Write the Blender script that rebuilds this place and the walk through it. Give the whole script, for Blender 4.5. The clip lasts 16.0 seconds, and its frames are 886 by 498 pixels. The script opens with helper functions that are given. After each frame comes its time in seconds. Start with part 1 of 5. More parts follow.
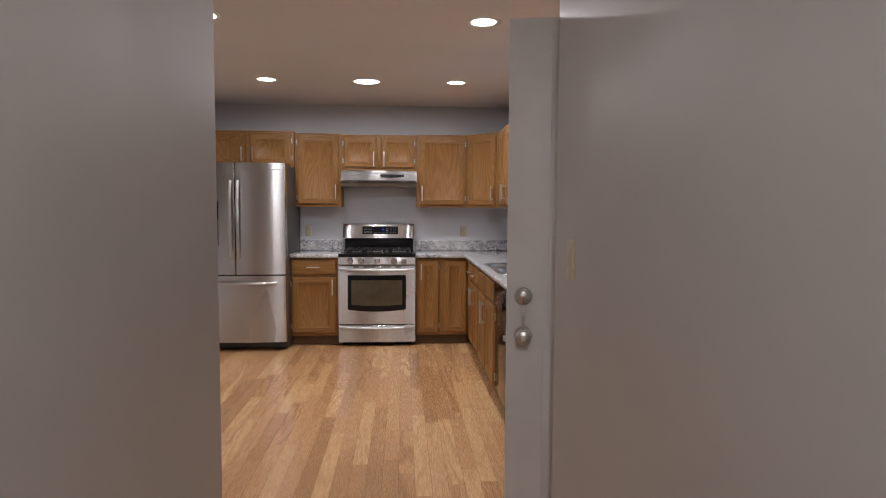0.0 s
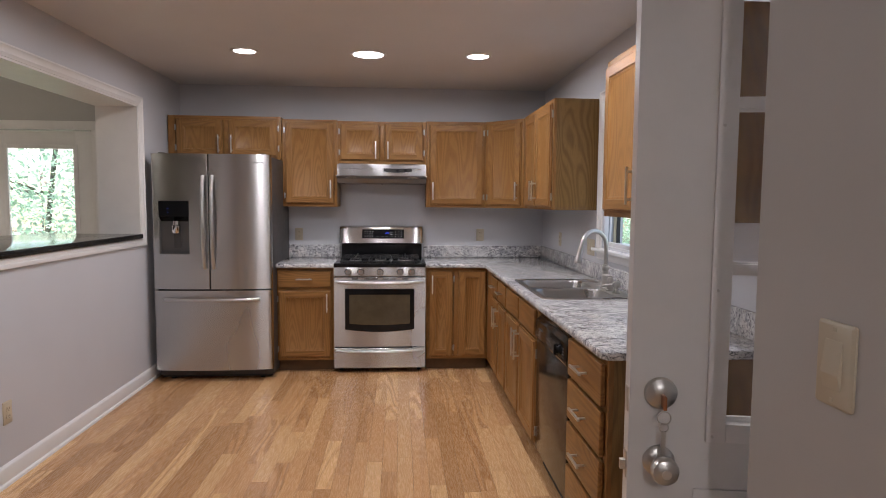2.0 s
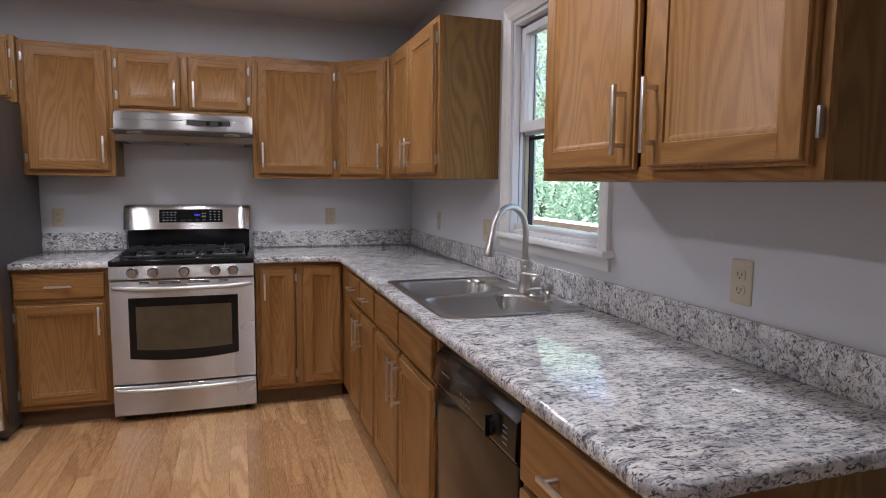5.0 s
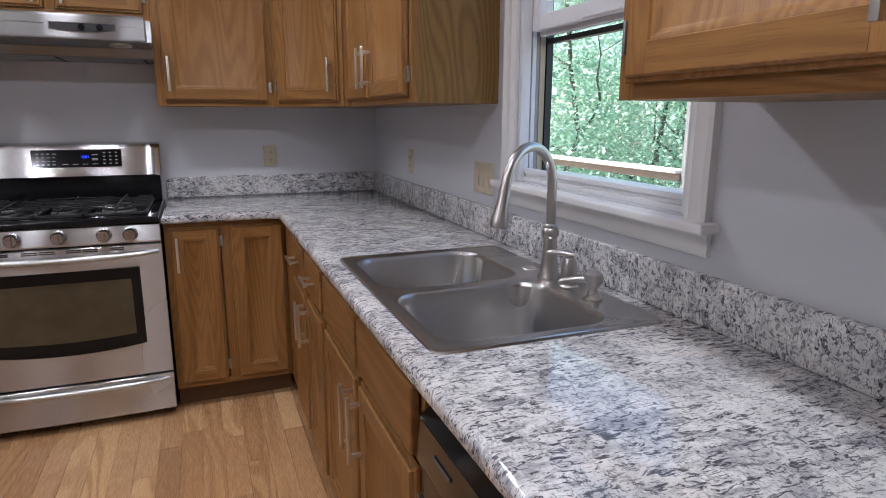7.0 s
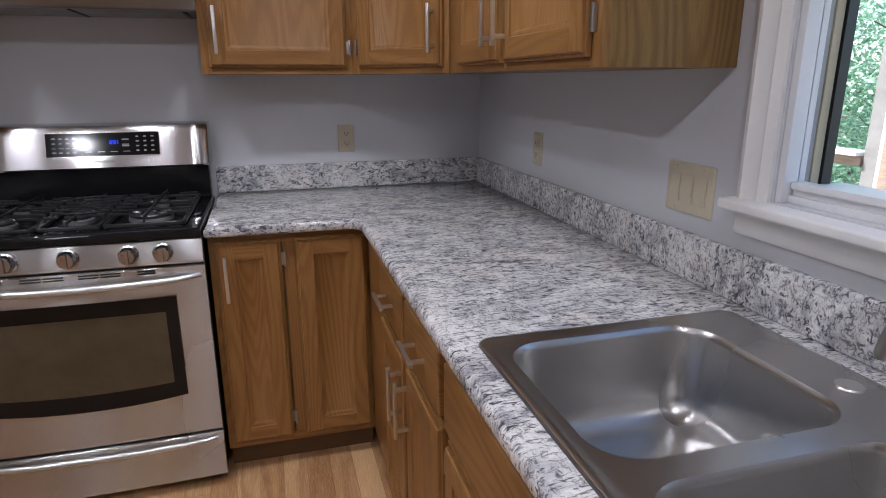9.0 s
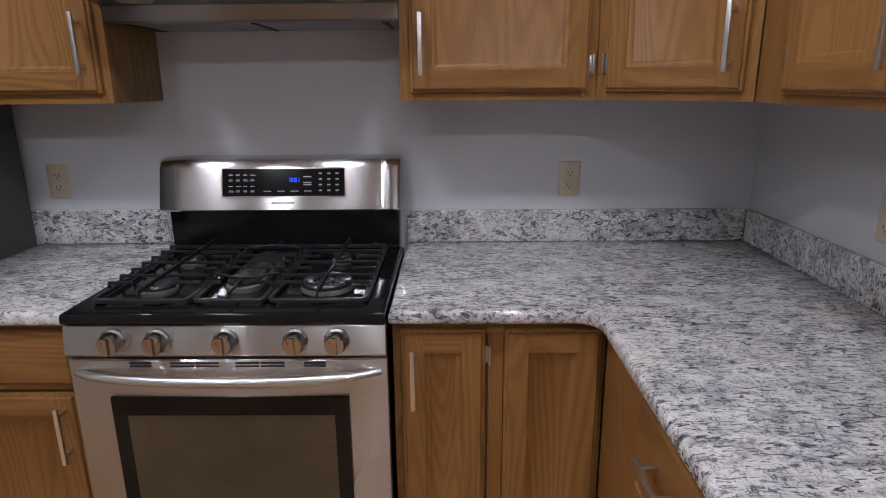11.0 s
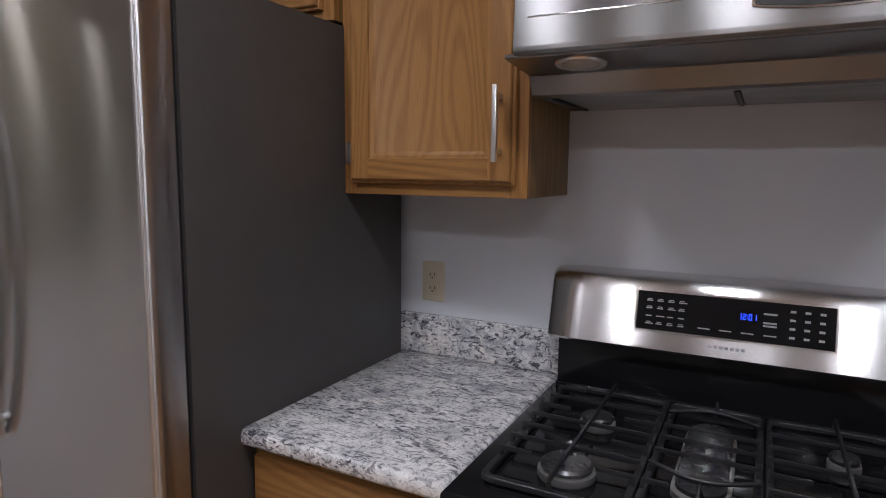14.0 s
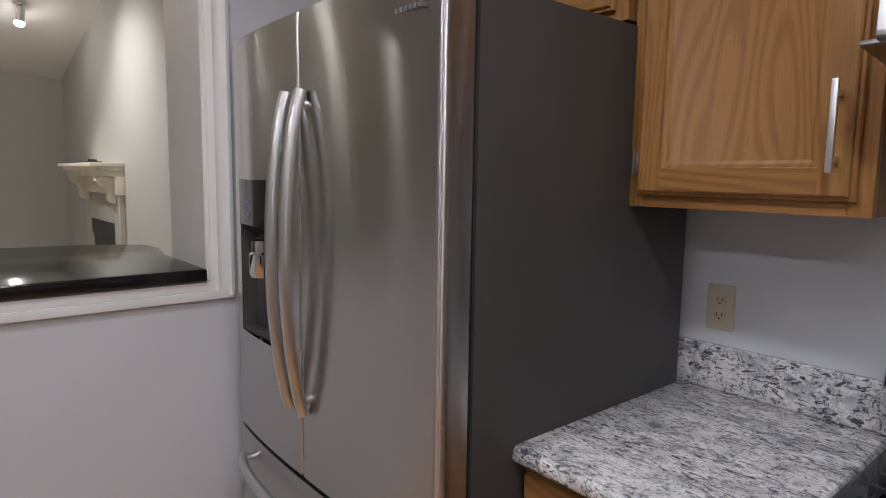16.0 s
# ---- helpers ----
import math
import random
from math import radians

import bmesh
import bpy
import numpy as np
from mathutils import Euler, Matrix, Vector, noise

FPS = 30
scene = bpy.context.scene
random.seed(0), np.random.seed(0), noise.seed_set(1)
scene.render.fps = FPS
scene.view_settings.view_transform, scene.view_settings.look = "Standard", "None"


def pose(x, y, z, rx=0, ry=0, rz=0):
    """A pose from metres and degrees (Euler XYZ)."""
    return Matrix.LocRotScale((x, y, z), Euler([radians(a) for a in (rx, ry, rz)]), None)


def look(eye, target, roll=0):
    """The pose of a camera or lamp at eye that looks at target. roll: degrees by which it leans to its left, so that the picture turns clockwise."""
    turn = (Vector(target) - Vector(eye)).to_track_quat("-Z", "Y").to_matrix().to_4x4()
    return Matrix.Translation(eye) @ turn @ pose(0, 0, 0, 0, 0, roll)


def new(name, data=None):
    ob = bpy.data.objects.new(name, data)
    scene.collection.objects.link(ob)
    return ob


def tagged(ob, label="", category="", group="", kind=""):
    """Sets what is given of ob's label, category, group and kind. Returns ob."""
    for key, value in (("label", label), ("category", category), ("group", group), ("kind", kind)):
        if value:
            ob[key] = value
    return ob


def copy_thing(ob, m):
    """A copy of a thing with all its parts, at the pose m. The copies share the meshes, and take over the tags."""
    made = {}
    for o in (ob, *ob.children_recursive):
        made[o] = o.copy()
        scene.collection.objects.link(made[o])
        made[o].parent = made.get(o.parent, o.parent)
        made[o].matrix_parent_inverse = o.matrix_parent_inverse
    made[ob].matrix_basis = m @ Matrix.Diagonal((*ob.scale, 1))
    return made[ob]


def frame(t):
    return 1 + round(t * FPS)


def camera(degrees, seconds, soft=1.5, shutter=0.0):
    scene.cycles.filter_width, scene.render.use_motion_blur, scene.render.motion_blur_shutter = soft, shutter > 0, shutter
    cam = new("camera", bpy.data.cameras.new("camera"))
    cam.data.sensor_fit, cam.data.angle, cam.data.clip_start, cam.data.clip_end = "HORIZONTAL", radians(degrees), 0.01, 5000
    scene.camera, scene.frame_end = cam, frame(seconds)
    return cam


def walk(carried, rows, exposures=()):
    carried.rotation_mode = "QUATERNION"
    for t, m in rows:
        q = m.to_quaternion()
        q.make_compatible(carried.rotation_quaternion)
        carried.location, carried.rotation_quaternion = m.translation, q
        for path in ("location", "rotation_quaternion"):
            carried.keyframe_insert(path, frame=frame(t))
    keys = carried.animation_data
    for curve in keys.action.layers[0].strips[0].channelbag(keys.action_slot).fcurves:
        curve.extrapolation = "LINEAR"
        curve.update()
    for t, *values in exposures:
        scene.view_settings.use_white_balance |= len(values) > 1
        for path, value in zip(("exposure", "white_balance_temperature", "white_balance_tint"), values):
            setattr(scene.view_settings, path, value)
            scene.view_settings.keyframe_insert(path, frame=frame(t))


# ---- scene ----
cam = camera(71.7, 16.0, 0.95)
EXPOSURES = [(0.0, 1.53, 6720, 11.8), (2.0, 1.50, 6620, 12), (3.5, 1.43, 6560, 12.5), (7.0, 1.28, 6200, 11.5), (8.5, 1.3, 6180, 11), (11.0, 1.27, 6250, 11), (13.0, 1.25, 6250, 11), (16.0, 1.38, 6350, 10)]
PATH = [
    (0, (0.037, -0.096, 1.365), (0.167, 1.896, 1.235), 0.3),
    (0.5, (0.025, 0.169, 1.385), (0.15, 2.16, 1.251), 0.4),
    (1, (0.012, 0.404, 1.402), (0.132, 2.395, 1.261), 0.4),
    (1.5, (-0.051, 0.641, 1.41), (0.079, 2.633, 1.267), 0.2),
    (2, (-0.057, 0.886, 1.436), (0.084, 2.874, 1.281), 0.4),
    (2.5, (-0.037, 1.116, 1.430), (0.147, 3.101, 1.279), 0.6),
    (3, (-0.012, 1.33, 1.420), (0.237, 3.308, 1.268), 0.6),
    (3.5, (0.01, 1.576, 1.4), (0.329, 3.544, 1.249), 0.7),
    (4, (0.017, 1.812, 1.388), (0.444, 3.76, 1.237), 0.8),
    (4.2, (0.024, 1.904, 1.38), (0.509, 3.838, 1.224), 1.0),
    (6.5, (0.269, 2.88, 1.33), (0.986, 4.71, 0.958), 0.1),
    (7, (0.338, 3.115, 1.34), (1.055, 4.934, 0.916), 0.2),
    (7.5, (0.399, 3.327, 1.33), (1.098, 5.144, 0.869), 0.1),
    (8, (0.409, 3.545, 1.34), (1.075, 5.364, 0.841), 0.2),
    (8.5, (0.395, 3.757, 1.348), (1.011, 5.588, 0.828), 0.1),
    (10.8, (0.337, 4.584, 1.426), (0.354, 6.507, 0.875), -0.7),
    (11, (0.31, 4.626, 1.431), (0.285, 6.555, 0.906), -0.5),
    (11.5, (0.241, 4.752, 1.442), (0.089, 6.696, 1.0), -0.2),
    (12, (0.165, 4.882, 1.447), (-0.122, 6.825, 1.07), 0.0),
    (12.5, (0.096, 4.978, 1.447), (-0.349, 6.9, 1.119), 0.2),
    (13, (0.013, 5.052, 1.435), (-0.601, 6.933, 1.144), 0.4),
    (13.5, (-0.089, 5.094, 1.445), (-0.846, 6.925, 1.171), 0.4),
    (14, (-0.16, 5.107, 1.438), (-1.079, 6.865, 1.186), 0.6),
    (14.5, (-0.218, 5.11, 1.43), (-1.286, 6.784, 1.191), 0.7),
    (15, (-0.248, 5.118, 1.437), (-1.475, 6.679, 1.196), 0.7),
    (15.5, (-0.266, 5.117, 1.444), (-1.646, 6.545, 1.203), 0.7),
    (16, (-0.279, 5.112, 1.442), (-1.795, 6.394, 1.206), 0.9),
]
walk(cam, [(t, look(eye, target, roll)) for t, eye, target, roll in PATH], EXPOSURES)

# ---- light ----
world = bpy.data.worlds.new("world")
scene.world = world
world.use_nodes = True
wn = world.node_tree.nodes
sky = wn.new("ShaderNodeTexSky")
sky.sky_type, sky.sun_disc = "NISHITA", False
sky.sun_elevation, sky.sun_rotation = radians(52), radians(-60)
wn["Background"].inputs[1].default_value = 0.15
world.node_tree.links.new(sky.outputs[0], wn["Background"].inputs[0])
sun = new("sun", bpy.data.lights.new("sun", "SUN"))
sun.data.energy, sun.data.angle, sun.data.color = 5.0, radians(0.5), (1.0, 0.95, 0.86)
sun.matrix_world = look((-8, 5, 14), (0, 0, 0))


def disk_lamp(name, x, y, z, watts, size, color=(0.93, 0.935, 1.0)):
    d = bpy.data.lights.new(name, "AREA")
    d.shape, d.size, d.energy, d.color = "DISK", size, watts, color
    d.spread = radians(176)
    o = new(name, d)
    o.location = (x, y, z)
    return o


CEIL = 2.47
# the last lamp is unseen, added behind the start to brighten the hallway
LAMPS = [(-1.135, 5.33, 0.075, 2.9), (-0.28, 5.35, 0.108, 3.2), (0.50, 5.33, 0.075, 2.9), (-1.11, 3.58, 0.075, 5.6), (0.51, 3.58, 0.075, 5.6), (0.05, -0.70, 0.075, 7.4)]
for lx, ly, lr, lw in LAMPS:
    disk_lamp("lamp_light", lx, ly, CEIL - 0.012, lw, lr * 2 - 0.01)

# ---- materials ----


class Mat:
    """A node material with short calls for the nodes that it needs."""

    def __init__(self, name, rough=0.5, metal=0.0, color=(0.5, 0.5, 0.5)):
        self.m = bpy.data.materials.new(name)
        self.m.use_nodes = True
        self.t = self.m.node_tree
        self.b = self.t.nodes["Principled BSDF"]
        self.b.inputs["Roughness"].default_value = rough
        self.b.inputs["Metallic"].default_value = metal
        self.b.inputs["Base Color"].default_value = (*color, 1)

    def node(self, kind, **sets):
        n = self.t.nodes.new(kind)
        for k, v in sets.items():
            n.inputs[k].default_value = v
        return n

    def link(self, a, b):
        self.t.links.new(a, b)

    def coords(self, scale=(1, 1, 1), rot=(0, 0, 0), shift=None, kind="Object"):
        c = self.t.nodes.new("ShaderNodeTexCoord").outputs[kind]
        if shift is not None:
            add = self.t.nodes.new("ShaderNodeVectorMath")
            self.link(c, add.inputs[0])
            self.link(shift, add.inputs[1])
            c = add.outputs[0]
        mp = self.t.nodes.new("ShaderNodeMapping")
        mp.inputs["Scale"].default_value = scale
        mp.inputs["Rotation"].default_value = rot
        self.link(c, mp.inputs[0])
        return mp.outputs[0]

    def noise(self, vec, scale, detail=4.0, rough=0.55, dist=0.0):
        n = self.node("ShaderNodeTexNoise", Scale=scale, Detail=detail, Roughness=rough, Distortion=dist)
        self.link(vec, n.inputs["Vector"])
        return n.outputs["Fac"]

    def ramp(self, fac, *stops):
        r = self.t.nodes.new("ShaderNodeValToRGB")
        e = r.color_ramp.elements
        while len(e) < len(stops):
            e.new(0.5)
        for el, (p, c) in zip(e, stops):
            el.position = p
            el.color = (*c, 1) if isinstance(c, tuple) else (c, c, c, 1)
        self.link(fac, r.inputs[0])
        return r.outputs[0]

    def math(self, op, a, b=0.0):
        n = self.t.nodes.new("ShaderNodeMath")
        n.operation = op
        for i, v in enumerate((a, b)):
            if isinstance(v, (int, float)):
                n.inputs[i].default_value = v
            else:
                self.link(v, n.inputs[i])
        return n.outputs[0]

    def mix(self, fac, a, b, how="MIX"):
        n = self.t.nodes.new("ShaderNodeMix")
        n.data_type, n.blend_type = "RGBA", how
        for sock, v in ((n.inputs[0], fac), (n.inputs[6], a), (n.inputs[7], b)):
            if isinstance(v, (int, float)):
                sock.default_value = v
            elif isinstance(v, tuple):
                sock.default_value = (*v, 1)
            else:
                self.link(v, sock)
        return n.outputs[2]

    def color(self, c):
        self.link(c, self.b.inputs["Base Color"])

    def rough(self, r):
        self.link(r, self.b.inputs["Roughness"])

    def bump(self, h, strength=0.2, dist=0.002):
        n = self.node("ShaderNodeBump", Strength=strength, Distance=dist)
        self.link(h, n.inputs["Height"])
        self.link(n.outputs[0], self.b.inputs["Normal"])


def paint(name, color, rough, relief=0.12, blotch=0.06):
    """Rolled wall paint: orange-peel relief and faint uneven patches."""
    k = Mat(name, rough)
    v = k.coords()
    big = k.noise(v, 1.3, 3)
    c = k.mix(k.ramp(big, (0.3, 0.0), (0.7, 1.0)), tuple(x * (1 - blotch) for x in color), color)
    k.color(c)
    k.rough(k.math("ADD", k.math("MULTIPLY", k.noise(v, 3.0, 3), 0.12), rough - 0.06))
    k.bump(k.noise(v, 190, 3), relief, 0.001)
    return k.m


def wood(name, light, dark, along="z", rough=0.38, rings=34.0, random_shift=False, pores=0.5, spread=4.2, depth=0.75, island=False, wave=0.42, squash=0.11, mottle=1.0, relief=0.16, sheen=0.3):
    """Plain-sawn wood: nested arches from the contours of a drawn-out noise, pores, and a slow change of tone."""
    k = Mat(name, rough)
    sq = {"z": (1, 1, squash), "x": (squash, 1, 1), "y": (1, squash, 1)}[along]
    fine = {"z": (1, 1, 0.035), "x": (0.035, 1, 1), "y": (1, 0.035, 1)}[along]
    info = k.t.nodes.new("ShaderNodeObjectInfo")
    mul = k.t.nodes.new("ShaderNodeVectorMath")
    mul.operation = "SCALE"
    mul.inputs[0].default_value = (37.0, 53.0, 41.0)
    chance = info.outputs["Random"]
    if island:
        chance = k.t.nodes.new("ShaderNodeNewGeometry").outputs["Random Per Island"]
    k.link(chance, mul.inputs["Scale"])
    v = k.coords(sq, shift=mul.outputs[0])
    f = k.coords(fine, shift=mul.outputs[0])
    field = k.noise(v, spread, 1.5, 0.45, 0.25)
    lines = k.math("SINE", k.math("MULTIPLY", field, rings * 6.28))
    wobble = k.noise(v, 22, 4)
    lines = k.ramp(k.math("ADD", k.math("MULTIPLY", lines, wave), k.math("ADD", k.math("MULTIPLY", wobble, mottle), 0.5 - 0.5 * mottle)), (0.25, 0.0), (0.95, 1.0))
    if random_shift:
        bold = k.ramp(k.math("FRACT", k.math("MULTIPLY", chance, 17.3)), (0.0, 0.08), (0.5, 0.22), (0.72, 0.55), (0.9, 1.05), (1.0, 1.3))
        lines = k.math("MULTIPLY", lines, bold)
    grain = k.noise(f, 460, 3, 0.6)
    pore = k.ramp(grain, (0.36, 1.0), (0.47, 0.0))
    tone = k.noise(k.coords((1, 1, 1), shift=mul.outputs[0]), 1.6, 2)
    base = k.mix(k.math("MULTIPLY", lines, depth), light, dark)
    base = k.mix(k.math("MULTIPLY", pore, pores), base, tuple(x * 0.55 for x in dark))
    base = k.mix(k.ramp(tone, (0.3, 0.0), (0.75, 0.45)), base, tuple(x * 0.8 for x in light))
    if random_shift:
        shade = k.ramp(k.math("FRACT", k.math("MULTIPLY", chance, 5.7)), (0.0, (0.70, 0.61, 0.53)), (0.22, (0.86, 0.78, 0.71)), (0.5, (0.95, 0.88, 0.82)), (0.75, (1.04, 1.03, 0.99)), (1.0, (1.24, 1.27, 1.26)))
        base = k.mix(1.0, base, shade, "MULTIPLY")
    k.color(base)
    k.rough(k.math("ADD", k.math("MULTIPLY", grain, 0.18), rough - 0.09))
    k.bump(k.math("SUBTRACT", k.math("MULTIPLY", lines, -0.25), pore), relief, 0.0006)
    k.b.inputs["Specular IOR Level"].default_value = sheen
    return k.m


def steel(name, color=(0.58, 0.575, 0.57), rough=0.29, stretch=0.95):
    """Brushed stainless steel; the level brushing draws reflections out upright."""
    k = Mat(name, rough, 1.0, color)
    smear = k.noise(k.coords((1, 1, 0.35)), 2.2, 2)
    k.rough(k.math("ADD", k.math("MULTIPLY", smear, 0.08), rough - 0.04))
    n = k.noise(k.coords((0.015, 1, 1)), 420, 2, 0.5)
    k.color(k.mix(n, tuple(x * 0.97 for x in color), tuple(min(1, x * 1.02) for x in color)))
    if stretch:
        k.b.inputs["Anisotropic"].default_value = stretch
        k.b.inputs["Anisotropic Rotation"].default_value = 0.25
        geo = k.t.nodes.new("ShaderNodeNewGeometry")
        cross = k.t.nodes.new("ShaderNodeVectorMath")
        cross.operation = "CROSS_PRODUCT"
        cross.inputs[1].default_value = (0.0, 0.06, 1.0)
        k.link(geo.outputs["Normal"], cross.inputs[0])
        k.link(cross.outputs[0], k.b.inputs["Tangent"])
    return k.m


def plain(name, color, rough=0.5, metal=0.0, speck=0.08):
    """A painted, moulded or enamelled surface with faint wear."""
    k = Mat(name, rough, metal)
    v = k.coords()
    n = k.noise(v, 9, 4)
    k.color(k.mix(k.ramp(n, (0.35, 0.0), (0.7, 1.0)), tuple(x * (1 - speck) for x in color), color))
    k.rough(k.math("ADD", k.math("MULTIPLY", k.noise(v, 26, 3), 0.12), max(0.02, rough - 0.06)))
    return k.m


def glow(name, color, strength):
    k = Mat(name, 0.5, 0, color)
    k.b.inputs["Emission Color"].default_value = (*color, 1)
    k.b.inputs["Emission Strength"].default_value = strength
    return k.m


def glass(name, rough=0.0, tint=(1, 1, 1)):
    k = Mat(name, rough, 0, tint)
    k.b.inputs["Transmission Weight"].default_value = 1.0
    k.b.inputs["IOR"].default_value = 1.45
    return k.m


def stone():
    """White and grey speckled laminate: pale clouds, beige patches, drifts of short dark strokes; gloss finish."""
    k = Mat("stone", 0.2)
    drift = k.coords((1.0, 2.1, 1.5), (0, 0, radians(28)))
    cross = k.coords((2.0, 1.0, 1.5), (0, 0, radians(12)))
    even = k.coords()
    cloud = k.noise(even, 11, 6, 0.66, 0.4)
    cluster = k.noise(drift, 3.4, 4, 0.62, 0.6)
    c = k.ramp(cloud, (0.30, (0.45, 0.445, 0.455)), (0.45, (0.66, 0.655, 0.655)), (0.58, (0.80, 0.79, 0.78)), (0.75, (0.84, 0.83, 0.815)))
    beige = k.noise(even, 5.5, 3, 0.55, 0.5)
    c = k.mix(k.ramp(beige, (0.55, 0.0), (0.68, 0.5)), c, (0.74, 0.675, 0.615))
    grey = k.noise(drift, 15, 6, 0.70, 0.6)
    c = k.mix(k.math("MULTIPLY", k.ramp(grey, (0.47, 0.0), (0.60, 0.85)), k.ramp(cluster, (0.42, 0.15), (0.56, 1.0))), c, (0.32, 0.315, 0.345))
    stroke = k.noise(k.coords((1.0, 3.0, 2.0), (0, 0, radians(32))), 40, 6, 0.72, 1.0)
    c = k.mix(k.math("MULTIPLY", k.ramp(stroke, (0.515, 0.0), (0.585, 1.0)), k.ramp(cluster, (0.34, 0.55), (0.52, 1.0))), c, (0.075, 0.073, 0.09))
    short = k.noise(cross, 60, 6, 0.72, 1.0)
    c = k.mix(k.math("MULTIPLY", k.ramp(short, (0.53, 0.0), (0.61, 0.9)), k.ramp(cloud, (0.42, 1.0), (0.62, 0.35))), c, (0.11, 0.107, 0.12))
    spot = k.noise(even, 22, 5, 0.62, 0.5)
    c = k.mix(k.math("MULTIPLY", k.ramp(spot, (0.60, 0.0), (0.69, 0.9)), k.ramp(cluster, (0.46, 0.0), (0.58, 1.0))), c, (0.06, 0.058, 0.068))
    fine = k.noise(even, 230, 3, 0.6)
    c = k.mix(k.ramp(fine, (0.34, 0.35), (0.42, 0.0)), c, (0.30, 0.295, 0.30))
    k.color(c)
    k.rough(k.math("ADD", k.math("MULTIPLY", cloud, 0.06), 0.045))
    k.bump(fine, 0.01, 0.0003)
    return k.m


WALL = paint("wall_paint", (0.60, 0.605, 0.635), 0.5)
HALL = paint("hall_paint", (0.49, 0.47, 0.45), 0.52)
FAMILY = paint("family_paint", (0.46, 0.455, 0.44), 0.6)
CEILING = paint("ceiling_paint", (0.72, 0.70, 0.69), 0.75, 0.2)
TRIM = plain("trim_paint", (0.78, 0.765, 0.75), 0.35, 0, 0.04)
DOORPAINT = plain("door_paint", (0.70, 0.675, 0.65), 0.4, 0, 0.05)
OAK_V = wood("oak_upright", (0.32, 0.158, 0.051), (0.185, 0.083, 0.025), "z", 0.37, 26.0, False, 0.30, 5.0, 0.52, False, 0.46, 0.14, 0.7)
OAK_H = wood("oak_level", (0.32, 0.158, 0.051), (0.185, 0.083, 0.025), "x", 0.36, 26.0, False, 0.35, 5.0, 0.7)
OAK_SIDE = wood("oak_veneer_side", (0.25, 0.145, 0.05), (0.18, 0.098, 0.032), "z", 0.42, 20.0, False, 0.4, 5.0, 0.95, False, 0.5, 0.18)
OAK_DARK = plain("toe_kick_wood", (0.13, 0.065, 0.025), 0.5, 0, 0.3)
PLANK = wood("ash_plank", (0.61, 0.37, 0.188), (0.40, 0.21, 0.092), "y", 0.27, 12.0, True, 0.05, 5.0, 0.85, False, 0.55, 0.13, 0.22, 0.05, 0.5)
PLANK_REST = wood("ash_plank_joined", (0.61, 0.37, 0.188), (0.40, 0.21, 0.092), "y", 0.27, 12.0, True, 0.05, 5.0, 0.85, True, 0.55, 0.13, 0.22, 0.05, 0.5)
STONE = stone()
STEEL_V = steel("steel_bar", (0.62, 0.615, 0.61), 0.30, 0.0)
STEEL_H = steel("steel_brushed", (0.52, 0.515, 0.51), 0.26, 1.0)
STEEL_RANGE = steel("steel_range", (0.50, 0.495, 0.49), 0.26, 1.0)
STEEL_CONSOLE = steel("steel_console", (0.66, 0.655, 0.65), 0.20, 0.97)
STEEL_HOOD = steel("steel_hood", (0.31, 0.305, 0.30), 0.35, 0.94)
SATIN = plain("satin_nickel", (0.58, 0.555, 0.52), 0.33, 1.0, 0.03)
FAUCET = plain("faucet_nickel", (0.54, 0.52, 0.495), 0.33, 1.0, 0.03)
SINK_STEEL = steel("sink_steel", (0.52, 0.515, 0.51), 0.28, 0.0)
NICKEL = plain("brushed_nickel", (0.78, 0.765, 0.74), 0.31, 1.0, 0.02)
HINGE = plain("hinge_nickel", (0.50, 0.49, 0.47), 0.38, 1.0, 0.05)
CHROME = plain("bright_chrome", (0.72, 0.72, 0.72), 0.12, 1.0, 0.04)
FRIDGE_SIDE = plain("charcoal_enamel", (0.06, 0.056, 0.055), 0.48, 0, 0.1)
BLACK_GLOSS = plain("black_enamel", (0.010, 0.010, 0.011), 0.09, 0, 0.2)
BLACK_MATT = plain("black_plastic", (0.016, 0.016, 0.017), 0.45, 0, 0.2)
IRON = plain("cast_iron", (0.025, 0.025, 0.027), 0.34, 0.2, 0.3)
BURNER = plain("burner_alloy", (0.36, 0.35, 0.34), 0.36, 0.7, 0.15)
CAP = plain("burner_cap_enamel", (0.026, 0.026, 0.028), 0.28, 0, 0.3)
KNOB = plain("knob_alloy", (0.46, 0.44, 0.42), 0.24, 1.0, 0.04)
# the amber reflection in the oven window is put into this base colour
OVEN_GLASS = plain("oven_glass", (0.085, 0.069, 0.042), 0.09, 0, 0.25)
BLACK_GLOSS.node_tree.nodes["Principled BSDF"].inputs["Specular IOR Level"].default_value = 0.25
DISH_BLACK = plain("dishwasher_black", (0.014, 0.013, 0.012), 0.13, 0, 0.15)
IVORY = plain("ivory_plastic", (0.58, 0.51, 0.385), 0.4, 0, 0.05)
IVORY_DARK = plain("ivory_slot", (0.10, 0.085, 0.06), 0.6)
LEDGE = plain("black_granite", (0.014, 0.013, 0.013), 0.12, 0, 0.5)
LEGEND = plain("printed_legend", (0.36, 0.36, 0.37), 0.5)
GREY_PRINT = plain("grey_print", (0.14, 0.14, 0.15), 0.5)
RED_MARK = plain("red_mark", (0.45, 0.03, 0.02), 0.4)
CLOCK = glow("clock_blue", (0.02, 0.07, 1.0), 0.9)
SPOT_BULB = glow("spot_bulb", (1.0, 0.95, 0.88), 60.0)
LED = glow("lamp_diffuser", (0.97, 0.97, 1.0), 3.0)
CLEAR = glass("window_glass")
VINYL = plain("window_vinyl", (0.72, 0.72, 0.74), 0.4, 0, 0.04)
